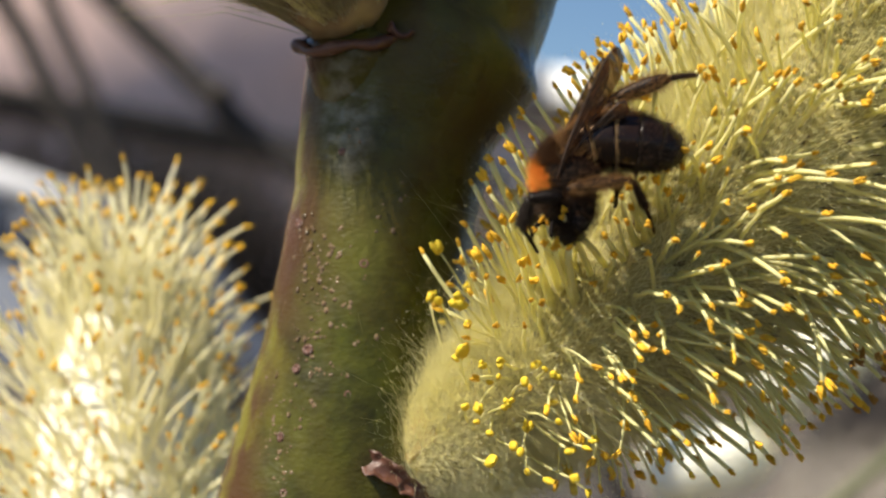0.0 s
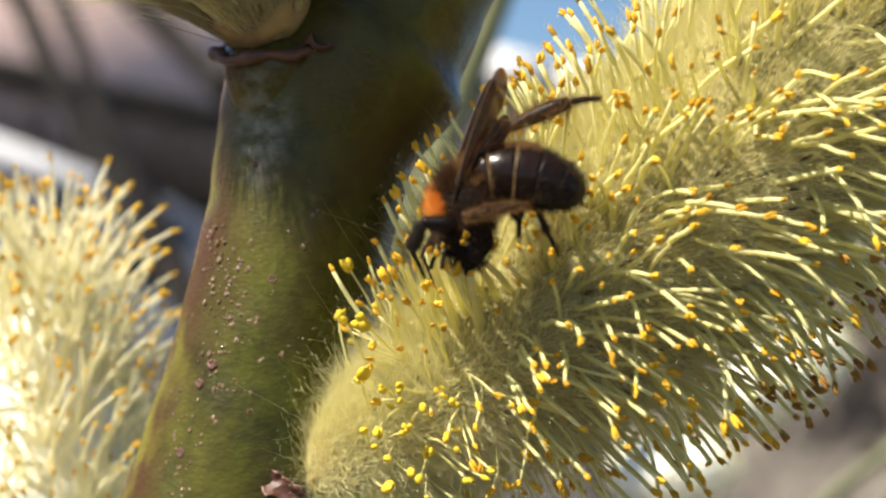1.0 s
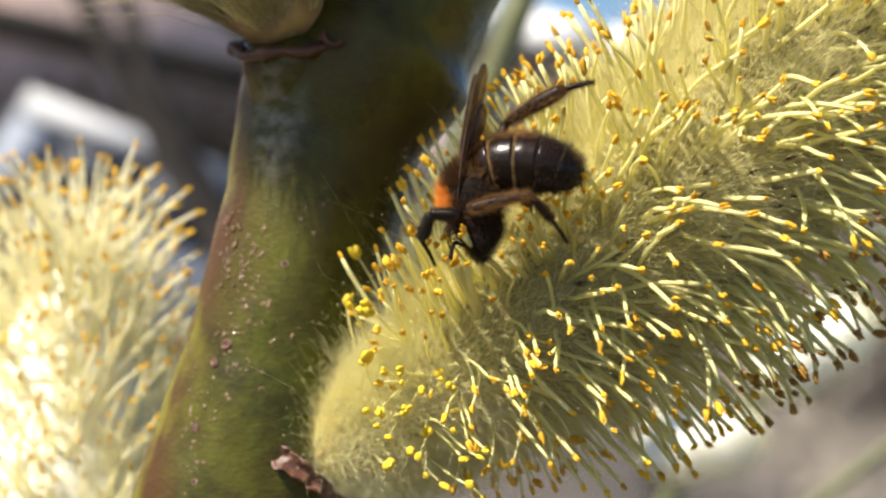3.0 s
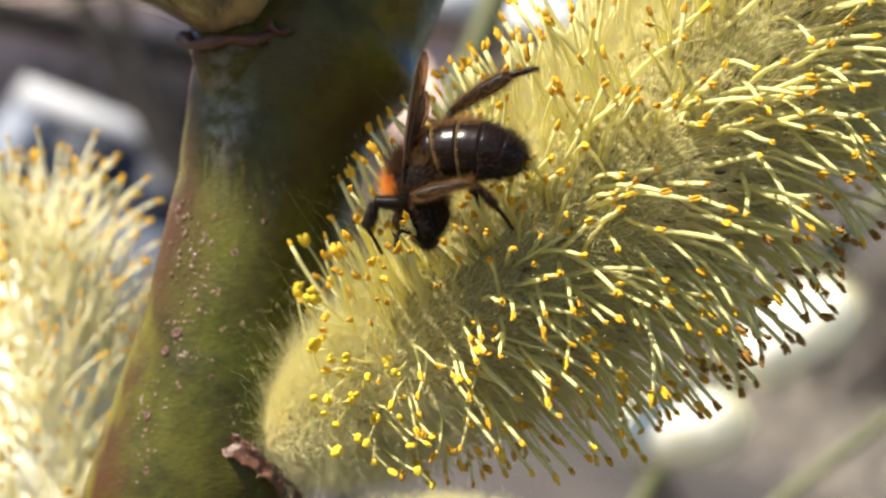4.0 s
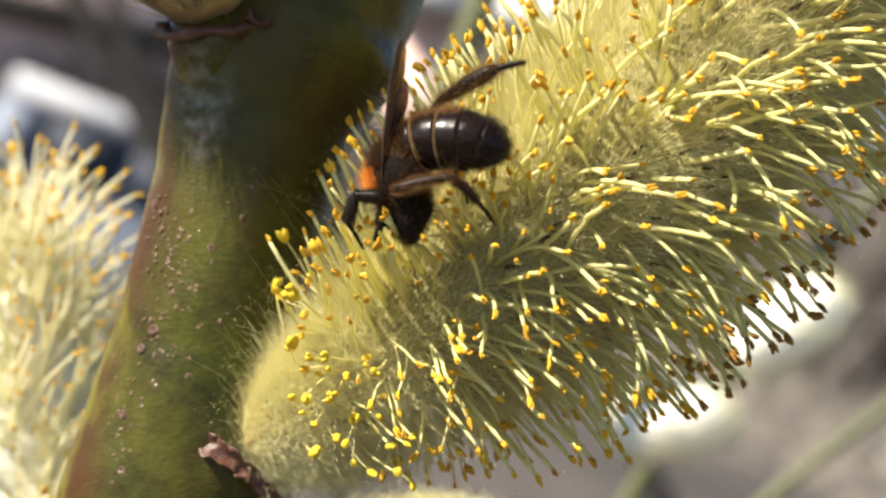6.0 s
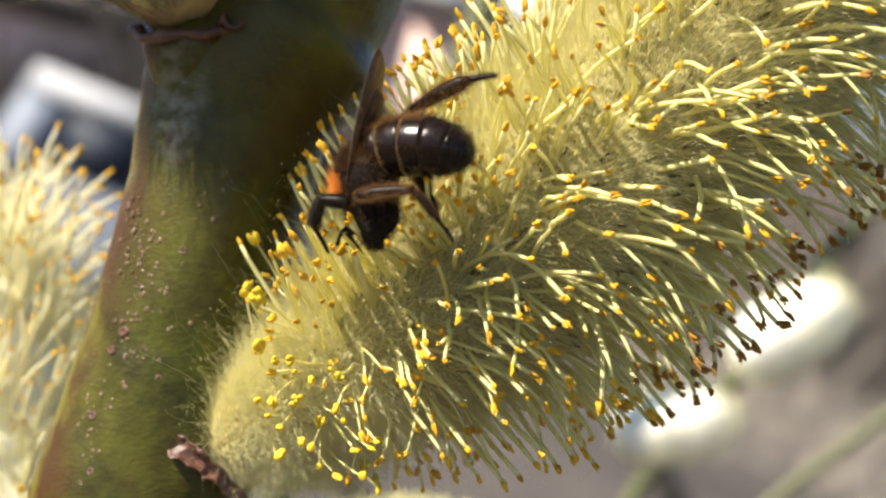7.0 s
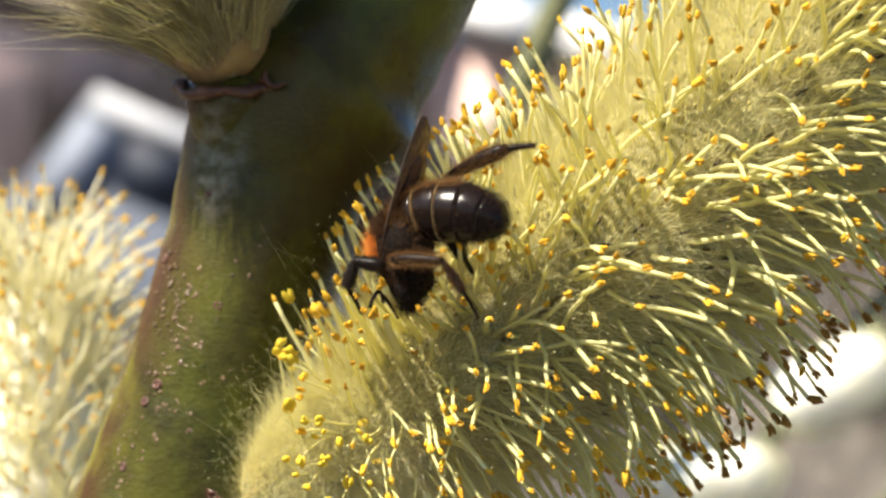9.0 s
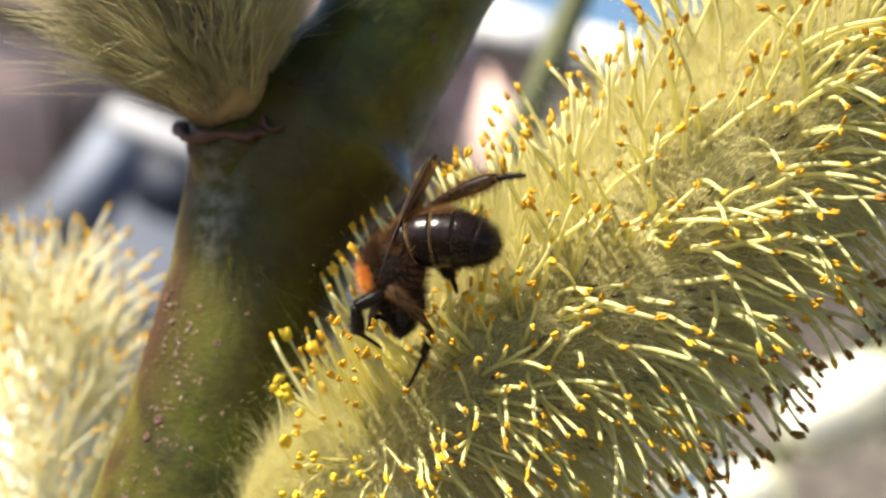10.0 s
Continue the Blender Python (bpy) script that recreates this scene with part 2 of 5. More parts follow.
def tube(pts, radii, sides=8, cap=True, flat=1.0):
    """A tapering round (or, with flat below 1, oval) rod along a polyline."""
    pts = np.asarray(pts, float)
    n = len(pts)
    radii = np.broadcast_to(np.asarray(radii, float), n)
    _, n1, n2 = frames_along(pts)
    w = np.linspace(0, 2 * np.pi, sides, endpoint=False)
    ring = np.cos(w)[None, :, None] * n1[:, None] + flat * np.sin(w)[None, :, None] * n2[:, None]
    v = (pts[:, None] + radii[:, None, None] * ring).reshape(-1, 3)
    f = [(i * sides + j, i * sides + (j + 1) % sides, (i + 1) * sides + (j + 1) % sides, (i + 1) * sides + j)
         for i in range(n - 1) for j in range(sides)]
    if cap:
        f += [tuple(range(sides))[::-1], tuple((n - 1) * sides + j for j in range(sides))]
    return v, f


def smooth_line(points, n):
    """A smooth curve of n points through a few given ones."""
    p = np.asarray(points, float)
    t = np.r_[0, np.cumsum(np.linalg.norm(np.diff(p, axis=0), axis=1))]
    m = np.gradient(p, t, axis=0)
    x = np.linspace(0, t[-1], n)
    k = np.clip(np.searchsorted(t, x, side="right") - 1, 0, len(t) - 2)
    h = (t[k + 1] - t[k])[:, None]
    u = ((x - t[k]) / h[:, 0])[:, None]
    return ((2 * u**3 - 3 * u**2 + 1) * p[k] + (u**3 - 2 * u**2 + u) * h * m[k]
            + (-2 * u**3 + 3 * u**2) * p[k + 1] + (u**3 - u**2) * h * m[k + 1])


def blob(profile, sides=24, squash=1.0):
    """A turned body along +x: profile rows of (x, radius); squash flattens it in z."""
    x, r = np.array(profile, float).T
    w = np.linspace(0, 2 * np.pi, sides, endpoint=False)
    v = np.stack([np.repeat(x, sides), np.outer(r, np.cos(w)).ravel(), np.outer(r, np.sin(w)).ravel() * squash], 1)
    n = len(x)
    f = [(i * sides + j, i * sides + (j + 1) % sides, (i + 1) * sides + (j + 1) % sides, (i + 1) * sides + j)
         for i in range(n - 1) for j in range(sides)]
    f += [tuple(range(sides))[::-1], tuple((n - 1) * sides + j for j in range(sides))]
    return v, f


def round_profile(a, b, r, n=12, power=2.0):
    """The profile of an egg from a to b with the radius r."""
    u = np.cos(np.linspace(np.pi, 0, n))
    return [((a + b) / 2 + (b - a) / 2 * k, max(r * (1 - abs(k) ** power) ** (1 / power), r * 0.02)) for k in u]


def hairs(root, way, length, radius, bend, rings=3):
    """Many fine three-sided tapering hairs in one mesh: roots, directions, lengths, and how far each tip is bent aside."""
    n = len(root)
    u = np.linspace(0, 1, rings)
    way = unit(way)
    pts = root[:, None] + (length[:, None] * u)[..., None] * way[:, None] + (length[:, None] * u**2)[..., None] * bend[:, None]
    side = unit(np.cross(way, rng.normal(size=(n, 3))))
    other = np.cross(way, side)
    w = np.arange(3) * 2 * np.pi / 3
    taper = np.broadcast_to(radius, n)[:, None] * (1 - 0.75 * u**2)
    ring = np.cos(w)[:, None] * side[:, None] + np.sin(w)[:, None] * other[:, None]
    v = (pts[:, :, None] + taper[..., None, None] * ring[:, None]).reshape(-1, 3)
    i, r, j = np.meshgrid(np.arange(n), np.arange(rings - 1), np.arange(3), indexing="ij")
    a = (i * rings + r) * 3
    f = np.stack([a + j, a + (j + 1) % 3, a + 3 + (j + 1) % 3, a + 3 + j], -1).reshape(-1, 4)
    return v, f


def hair_mesh(name, v, f):
    """Mesh data straight from arrays, for very many small faces."""
    me = bpy.data.meshes.new(name)
    me.vertices.add(len(v))
    me.vertices.foreach_set("co", (v * CM).astype(np.float32).ravel())
    k = f.shape[1]
    me.loops.add(len(f) * k)
    me.loops.foreach_set("vertex_index", f.astype(np.int32).ravel())
    me.polygons.add(len(f))
    me.polygons.foreach_set("loop_start", np.arange(0, len(f) * k, k, dtype=np.int32))
    me.polygons.foreach_set("loop_total", np.full(len(f), k, np.int32))
    me.polygons.foreach_set("use_smooth", np.ones(len(f), bool))
    me.update(calc_edges=True)
    return me


def thing(name, at, label, category, group="", kind="", level=False):
    """An empty at a place in centimetres that holds the parts of a thing."""
    ob = new(name)
    ob.empty_display_size = 0.002
    ob.matrix_world = Matrix.Translation(Vector(at) * CM) if level else TILT @ Matrix.Translation(Vector(at) * CM)
    return tagged(ob, label, category, group, kind)


# ---- the wider place: ground, house, car, all far out of focus ----
def ground():
    v, f = [], []
    n = 120
    for i in range(n + 1):
        for j in range(n + 1):
            x, y = (i / n - 0.5) * 12000, -6000 + j / n * 24000
            d = math.hypot(x, y)
            fall = np.interp(x, [-200, -20], [1, 0]) * np.interp(y, [350, 900], [0, 1])
            z = -36 - 83 * fall + (noise.noise(Vector((x / 90, y / 90, 0))) * 2.2 if d < 2500 else 0)
            v.append((x, y, z))
    f = [(i * (n + 1) + j, (i + 1) * (n + 1) + j, (i + 1) * (n + 1) + j + 1, i * (n + 1) + j + 1) for i in range(n) for j in range(n)]
    ob = part("ground", (v, f), M_GROUND)
    tagged(ob, "brown garden ground with leaf litter and dry grass", "ground", kind="structure")


def dry_grass():
    n = 900
    root = np.stack([rng.uniform(75, 330, n), rng.uniform(230, 800, n), np.full(n, -38.0)], 1)
    way = np.stack([rng.normal(size=n) * 0.8, rng.normal(size=n) * 0.5, rng.uniform(0.3, 1.0, n)], 1)
    v, f = hairs(root, way, rng.uniform(10, 26, n), rng.uniform(0.25, 0.6, n), rng.normal(size=(n, 3)) * 0.25)
    ob = part("dry_grass", hair_mesh("dry_grass", v, f), M_STRAW)
    tagged(ob, "pale dry grass stalks on the brown ground", "grass", kind="stuff")


def box(x0, x1, y0, y1, z0, z1, edge=0.0):
    bm = bmesh.new()
    bmesh.ops.create_cube(bm, size=1)
    for v in bm.verts:
        v.co = ((x0, x1)[v.co.x > 0], (y0, y1)[v.co.y > 0], (z0, z1)[v.co.z > 0])
    if edge:
        bmesh.ops.bevel(bm, geom=bm.edges[:], offset=edge, segments=2, affect="EDGES")
    bm.verts.index_update()
    out = [tuple(v.co) for v in bm.verts], [tuple(v.index for v in p.verts) for p in bm.faces]
    bm.free()
    return out


def house():
    h = thing("house", (0, 1400, -36), "low pink rendered house with white fascia boards", "house", level=True)
    part("wall", box(-95, 150, 0, 30, 0, 196, 1), M_PLASTER, h)
    part("wall", box(-900, -95.5, -12, 30, -95, 330, 1), M_PLASTER, h, "taller pink rendered wall")
    part("plinth", box(-95, 155, -6, -0.5, 0, 45, 1), M_DARKROOF, h, "dark plinth")
    part("plinth", box(-905, -95.5, -18, -12.5, -95, 0, 1), M_DARKROOF, h, "dark plinth")
    part("wall_band", box(-905, -95.5, -26, -12.5, 119, 143, 2), M_BARK_FAR, h, "dark band along the wall")
    part("gutter", box(-92, 172, -46, -39, 200, 207, 2), M_DARKROOF, h, "dark gutter")
    part("roof", box(-92, 175, -29, 240, 206, 231, 2), M_DARKROOF, h, "dark felted roof")
    part("roof", box(-930, -95.5, -40, 260, 331, 352, 2), M_DARKROOF, h, "dark roof edge of the taller part")
    x = -92
    while x < 160:
        w = 88
        part("fascia_board", box(x, x + w - 1.5, -38, -30, 196, 232, 1), M_WHITEBOARD, h, "white painted fascia board")
        x += w
    for x in (20,):
        w = part("window", box(x - 45, x + 45, -3, 0.0, 85, 150, 1), M_CARGLASS, h, "dark window pane")
        part("window_frame", join(box(x - 51, x + 51, -6, -3.2, 150, 157), box(x - 51, x + 51, -6, -3.2, 78, 85),
                                  box(x - 51, x - 45, -6, -3.2, 85, 150), box(x + 45, x + 51, -6, -3.2, 85, 150)), M_WHITEBOARD, w)


def shrub(at, width, deep, height, n, thick, label, sway=0.2, material=M_BARK_FAR):
    """A bare shrub: many thin stems from a row of rootstocks."""
    h = thing("shrub", at, label, "shrub", "bare shrubs", level=True)
    for k in range(5):
        m = n // 5
        x0, x1 = -width / 2 + k * width / 5, -width / 2 + (k + 1) * width / 5
        root = np.stack([rng.uniform(x0, x1, m), rng.uniform(-deep / 2, deep / 2, m), np.zeros(m)], 1)
        top = height * (0.85 + 0.10 * np.sin(root[:, 0] / 30)) + rng.normal(size=m) * height * 0.05
        hv, hf = hairs(root, np.stack([rng.normal(size=m) * sway, rng.normal(size=m) * 0.15, np.ones(m)], 1), top, thick, rng.normal(size=(m, 3)) * 0.08)
        tagged(part("stem_clump", hair_mesh("stem_clump", hv, hf), material, h), kind="stuff")


def car():
    c = thing("car", (-253.5, 1230, -118.6), "blue-grey parked car with a painted sun glint along the roof edge and dark windows", "car", level=True)
    side = [(-104, 16), (-100, 56), (-84, 62), (-62, 150), (85, 150), (138, 104), (214, 90), (226, 58), (226, 16)]
    n = len(side)
    v = [(x, y, z) for y in (-80, 80) for x, z in side]
    f = [tuple(range(n)), tuple(range(2 * n - 1, n - 1, -1))] + [(i, i + n, (i + 1) % n + n, (i + 1) % n) for i in range(n)]
    bm = bmesh.new()
    vs = [bm.verts.new(p) for p in v]
    for q in f:
        bm.faces.new([vs[i] for i in q])
    bmesh.ops.recalc_face_normals(bm, faces=bm.faces[:])
    bmesh.ops.bevel(bm, geom=bm.edges[:], offset=5, segments=2, affect="EDGES")
    bm.verts.index_update()
    part("body", ([tuple(p.co) for p in bm.verts], [tuple(p.index for p in q.verts) for q in bm.faces]), M_CAR, c, "blue-grey painted car body")
    bm.free()
    # added strip: its white stands for the sun glinting on the roof edge
    part("roof_glint", box(-60, 82, -86, -80.4, 134, 152, 2), M_CARGLINT, c, "white strip painted as the sun glint on the roof edge")
    v, f = box(-15, 15, -85, -80.4, 58, 133.5, 1.5)
    v = [(x - 46 + (z - 133) * 0.17, y, z) for x, y, z in v]
    part("pillar", (v, f), M_CARPALE, c, "pale blue-grey rear pillar")
    for a, b in ((-26, 26), (33, 84)):
        part("side_window", box(a, b, -84, -80.4, 97, 131, 1), M_CARGLASS, c, "dark tinted side window")
    for x in (-58, 168):
        for y in (-74, 74):
            ring = [(x + 31 * math.cos(w), z, 31 + 31 * math.sin(w)) for z in (y - 11, y + 11) for w in np.linspace(0, 2 * math.pi, 20, endpoint=False)]
            fs = [(i, (i + 1) % 20, 20 + (i + 1) % 20, 20 + i) for i in range(20)] + [tuple(range(20))[::-1], tuple(range(20, 40))]
            wheel = part("wheel", (ring, fs), M_RUBBER, c, "black tyre")
            part("rim", box(x - 17, x + 17, y - 12, y + 12, 14, 48, 5), M_CARPALE, wheel)
    c.matrix_world = c.matrix_world @ Matrix.Rotation(radians(8.5), 4, "Y")


def bucket():
    b = thing("bucket", (272, 1150, -37), "pale blue plastic bucket on the ground", "bucket", level=True)
    rows = [(10.5, 0), (11, 1), (13.5, 33), (14.5, 33), (14.5, 35), (13, 35), (10.5, 2), (0.5, 1.5)]
    w = np.linspace(0, 2 * np.pi, 24, endpoint=False)
    v = [(r * math.cos(k), r * math.sin(k), z) for r, z in rows for k in w]
    f = [(i * 24 + j, i * 24 + (j + 1) % 24, (i + 1) * 24 + (j + 1) % 24, (i + 1) * 24 + j) for i in range(len(rows) - 1) for j in range(24)]
    part("pail", (v, f + [tuple(range(24))[::-1]]), M_BLUE, b)
    k = np.linspace(0, np.pi, 20)
    part("handle", tube(np.stack([14.6 * np.cos(k), -9 * np.sin(k), 31 - 8 * np.sin(k)], 1), 0.35, 8), M_WHITEBOARD, b, "white wire handle")


def back_twig(points, r0, r1, material, label):
    line = smooth_line(points, 40)
    line[1:-1] += rng.normal(size=(38, 3)) * r0 * 0.10
    base = line[0].copy()
    t = thing("twig", base, label, "twig", "twigs behind")
    part("stem", tube(line - base, np.linspace(r0, r1, 40), 12), material, t)
    for k in (9, 18, 27, 35):
        a = line[k] - base
        way = unit(rng.normal(size=3))
        part("bud", tube(a + np.outer(np.linspace(0, 3.2 * r0, 6), way), r0 * np.array([0.7, 0.95, 0.9, 0.7, 0.4, 0.06]), 8), material, t)
    return t


# ---- the willow twig ----
TWIG = smooth_line([(-2.35, 0.80, -5.2), (-1.86, 0.88, -3.2), (-1.40, 0.95, -1.5), (-1.13, 0.98, -0.5), (-0.915, 1.05, 0.42),
                    (-0.77, 1.10, 1.0), (-0.58, 1.15, 1.34), (-0.34, 1.18, 1.67), (-0.135, 1.21, 2.05), (0.365, 1.32, 3.1), (1.16, 1.5, 5.0)], 220)
TWIG_R = np.interp(TWIG[:, 2], [-5.2, -3, -1.9, -1.25, -0.9, -0.4, 0.42, 0.8, 1.05, 1.27, 1.34, 1.46, 1.7, 2.4, 5.0],
                   [0.60, 0.58, 0.55, 0.57, 0.53, 0.50, 0.485, 0.51, 0.56, 0.60, 0.595, 0.51, 0.435, 0.40, 0.39])


def twig():
    base = TWIG[0].copy()
    t = thing("willow_twig", base, "stout olive-green willow twig, reddened along one flank", "twig")
    sides = 72
    v, f = tube(TWIG - base, TWIG_R, sides)
    centre = np.repeat(TWIG - base, sides, 0)
    out = unit(v - centre)
    d = np.array([noise.noise(Vector(p * (2.2, 2.2, 0.9))) * 0.020 + noise.noise(Vector(p * (9, 9, 4))) * 0.006 for p in v])
    # the cushion under the lower catkin
    q = v + base - np.array([-0.78, 0.66, -1.02])
    d += 0.10 * np.exp(-(q**2).sum(1) / 0.10)
    v = v + out * d[:, None]
    stem = part("stem", (v, f), M_BARK, t)
    return t, base


def on_twig(z, phi, lift=0.0):
    """The place and outward direction on the bark at a height, phi degrees round from the camera's side towards the right."""
    t, n1, n2 = (np.array([np.interp(z, TWIG[:, 2], a[:, i]) for i in range(3)]) for a in TWIG_FRAME)
    centre = np.array([np.interp(z, TWIG[:, 2], TWIG[:, i]) for i in range(3)])
    w = radians(phi)
    out = math.cos(w) * n1 + math.sin(w) * -n2
    if (out[0] > 0) != (math.sin(w) > 0):
        out = math.cos(w) * n1 + math.sin(w) * n2
    return centre + out * (np.interp(z, TWIG[:, 2], TWIG_R) + lift), out


TWIG_FRAME = frames_along(TWIG)


def lenticels(t, base):
    """Corky pores: raised rims with a dark pit, and streaks of small pale warts."""
    w = np.linspace(0, 2 * np.pi, 10, endpoint=False)
    rows = [(1.0, 0.0), (0.85, 0.5), (0.55, 0.62), (0.38, 0.30)]
    v = np.concatenate([np.stack([r * np.cos(w), r * np.sin(w), np.full(10, h)], 1) for r, h in rows])
    f = [(i * 10 + j, i * 10 + (j + 1) % 10, (i + 1) * 10 + (j + 1) % 10, (i + 1) * 10 + j) for i in range(3) for j in range(10)]
    rim = mesh("lenticel", v, f)
    rim.materials.append(M_LENTICEL)
    pit = mesh("pit", v[30:], [tuple(range(10))])
    pit.materials.append(M_LENTICEL_DARK)
    wart = mesh("wart", *blob(round_profile(-1, 1, 1, 7), 7))
    wart.materials.append(M_WART)

    def put(data, z, phi, size, tall, name):
        p, out = on_twig(z, phi, -0.004)
        x = unit(np.cross((0, 0, 1), out))
        y = np.cross(out, x)
        m = Matrix([[x[i] * size, y[i] * size * tall, out[i] * size * 0.7, (p - base)[i] * CM] for i in range(3)] + [[0, 0, 0, 1]])
        ob = new(name, data)
        ob.parent, ob.matrix_basis = t, m
        return ob

    big = [(0.08, -5, .030), (-0.37, -29, .034), (-0.47, -34, .026), (-0.54, 0, .024), (-0.80, -33, .024), (-0.73, -52, .026), (0.24, -58, .030),
           (-0.95, -8, .022), (-1.05, -22, .024), (0.62, -31, .022), (1.0, -25, .02), (0.78, 48, .022), (0.60, 58, .02), (1.9, 40, .026)]
    for z, phi, r in big:
        ob = put(rim, z, phi, r * 0.95, rng.uniform(0.9, 1.25), "lenticel")
        pt = new("pit", pit)
        pt.parent = ob
    # streaks of warts that run along the bark
    for z0, z1, p0, p1, n in ((0.22, -0.16, -48, -26, 70), (0.16, -0.3, -30, -8, 44), (-0.50, -0.98, -56, -34, 70), (-0.1, -0.5, -40, -8, 50), (-0.7, -1.1, -30, -3, 36), (0.20, -0.30, -24, 4, 40), (-0.35, -0.85, -30, 2, 44), (-0.8, -1.3, -50, -15, 50), (0.9, 0.3, -40, 20, 10)):
        for _ in range(n):
            u = rng.uniform()
            size = 0.0045 + 0.0105 * rng.uniform() ** 2.2
            put(wart, z0 + (z1 - z0) * u + rng.normal() * 0.05, p0 + (p1 - p0) * u + rng.normal() * 9, size, rng.uniform(0.7, 1.5), "wart")


def leaf_scar(t, base):
    """The torn reddish collar of the old bud scale under the upper catkin."""
    c, ax = np.array([-1.03, 0.80, 1.31]), unit((-0.11, -0.30, 0.95))
    a = unit(np.cross(ax, (0, 1, 0)))
    b = np.cross(ax, a)
    w = np.linspace(-0.2, 2 * np.pi - 0.2, 60)
    r = 0.285 + 0.012 * np.sin(3 * w) + 0.012 * np.sin(11 * w)
    line = c + (r * np.cos(w))[:, None] * a + (r * np.sin(w))[:, None] * b + (0.010 * np.sin(5 * w + 1) - 0.01)[:, None] * ax
    part("collar", tube(line - base, 0.030 + 0.007 * np.sin(7 * w), 10), M_SCALE, t, "torn reddish-brown bud scale collar")
    cushion = [(c - base) + ax * h + 0 * a for h in (-0.46, -0.30, -0.10, 0.0, 0.05)]
    part("cushion", tube(cushion, [0.12, 0.25, 0.27, 0.262, 0.19], 40), M_BARK, t, "swollen leaf cushion")
    # torn curl at the end of the collar
    k = np.linspace(0, 1, 24)
    s = np.array([-0.87, 0.575, 1.285])
    curl = s + np.stack([0.12 * k + 0.02 * np.cos(6 * k), -0.05 * k, 0.030 * np.sin(6 * k)], 1)
    part("scale_curl", tube(curl - base, 0.030 * (1 - 0.6 * k), 8, flat=0.6), M_SCALE, t, "curled shred of bud scale")


# ---- catkins ----
def filament_set(material, thick):
    """Bent filaments of unit length that rise along +z and lean to +x: mesh data with the bend of each."""
    out = []
    for k, b in enumerate((0.0, 0.05, 0.1, 0.16, 0.22, 0.3, 0.38, 0.48, 0.6, 0.1, 0.22, 0.35)):
        u = np.linspace(0, 1, 8)
        s = 0.05 if k >= 9 else 0.015
        line = np.stack([b * u**2, s * np.sin(2.6 * u * np.pi + k) * u * (1 - u) * 2, u], 1)
        v, f = tube(line, thick * (1 - 0.28 * u), 6)
        me = mesh("stamen", v, f)
        me.materials.append(material)
        out.append((me, b, v, np.array(f[:-2])))
    return out


def anther_set(material, length, width, n=6, plump=False):
    """Split two-lobed pollen sacs that sit on +z."""
    out = []
    for k in range(n):
        if plump and k % 3 != 2:
            v, f = blob(round_profile(-0.1 * length, length * rng.uniform(0.7, 1.0), width * rng.uniform(0.8, 1.05), 9), 10, 0.85)
            v = v[:, [1, 2, 0]]
            v[:, 1] -= 0.25 * width * np.exp(-(v[:, 0] / (0.3 * width)) ** 2) * np.sign(v[:, 1])
            me = mesh("anther", v, f)
            me.materials.append(material)
            out.append((me, v, f))
            continue
        l, w = length * rng.uniform(0.8, 1.2), width * rng.uniform(0.85, 1.15)
        open_ = rng.uniform(0.05, 0.35)
        pieces = []
        for side in (-1, 1, rng.choice([-0.4, 0.5])):
            u = np.linspace(0, 1, 5)
            push = 0.0 if abs(side) == 1 else 0.45 * w
            line = np.stack([side * w * (0.42 + open_ * (u - 0.4)), push + 0.2 * w * np.sin(3 * u + k * side), l * (u - 0.12) * rng.uniform(0.75, 1.05)], 1)
            pieces.append(tube(line, w * np.array([0.20, 0.52, 0.57, 0.50, 0.16]) * rng.uniform(0.88, 1.1), 5))
        v, f = join(*pieces)
        v += np.array([noise.noise(Vector(p * 55 + np.array([k, 0, 0]))) for p in v])[:, None] * unit(v - v.mean(0)) * 0.55 * w
        me = mesh("anther", v, f)
        me.materials.append(material)
        out.append((me, v, f))
    return out


# prominent stamens of the main catkin: tip, place of the root along the axis, and its angle round it
FOOT = [(-0.56, 0.08, -0.36, 0.14, -32), (-0.53, 0.07, -0.13, 0.17, -45), (-0.71, 0.55, -0.07, 0.14, -88), (-0.48, 0.06, -0.81, 0.11, 11),
    (-0.46, -0.03, -0.41, 0.15, -20), (-0.38, -0.1, -0.39, 0.16, -15), (-0.62, 0.24, -0.13, 0.15, -59), (-0.45, 0.02, -0.69, 0.13, 2),
    (-0.37, 0.02, -0.74, 0.14, 11), (-0.51, 0.03, -0.64, 0.12, -5), (-0.36, -0.06, -0.55, 0.15, -4), (-0.39, -0.03, -0.58, 0.15, -3),
    (-0.3, -0.14, -0.46, 0.17, -6), (-0.21, -0.19, -0.4, 0.18, -6), (-0.16, -0.21, -0.42, 0.18, -2), (-0.06, -0.08, -0.74, 0.17, 25),
    (-0.02, -0.12, -0.71, 0.18, 23), (-0.23, 0.1, -0.89, 0.14, 33), (-0.11, 0.07, -0.89, 0.15, 37)]
FOOT_MORE = [(-0.04, 0.15, -0.95, 0.15, 48), (-0.16, -0.12, -0.64, 0.17, 12), (-0.12, -0.06, -0.76, 0.16, 24), (-0.56, 0.04, -0.58, 0.12, -13),
    (-0.65, 0.5, 0.17, 0.17, -86)]
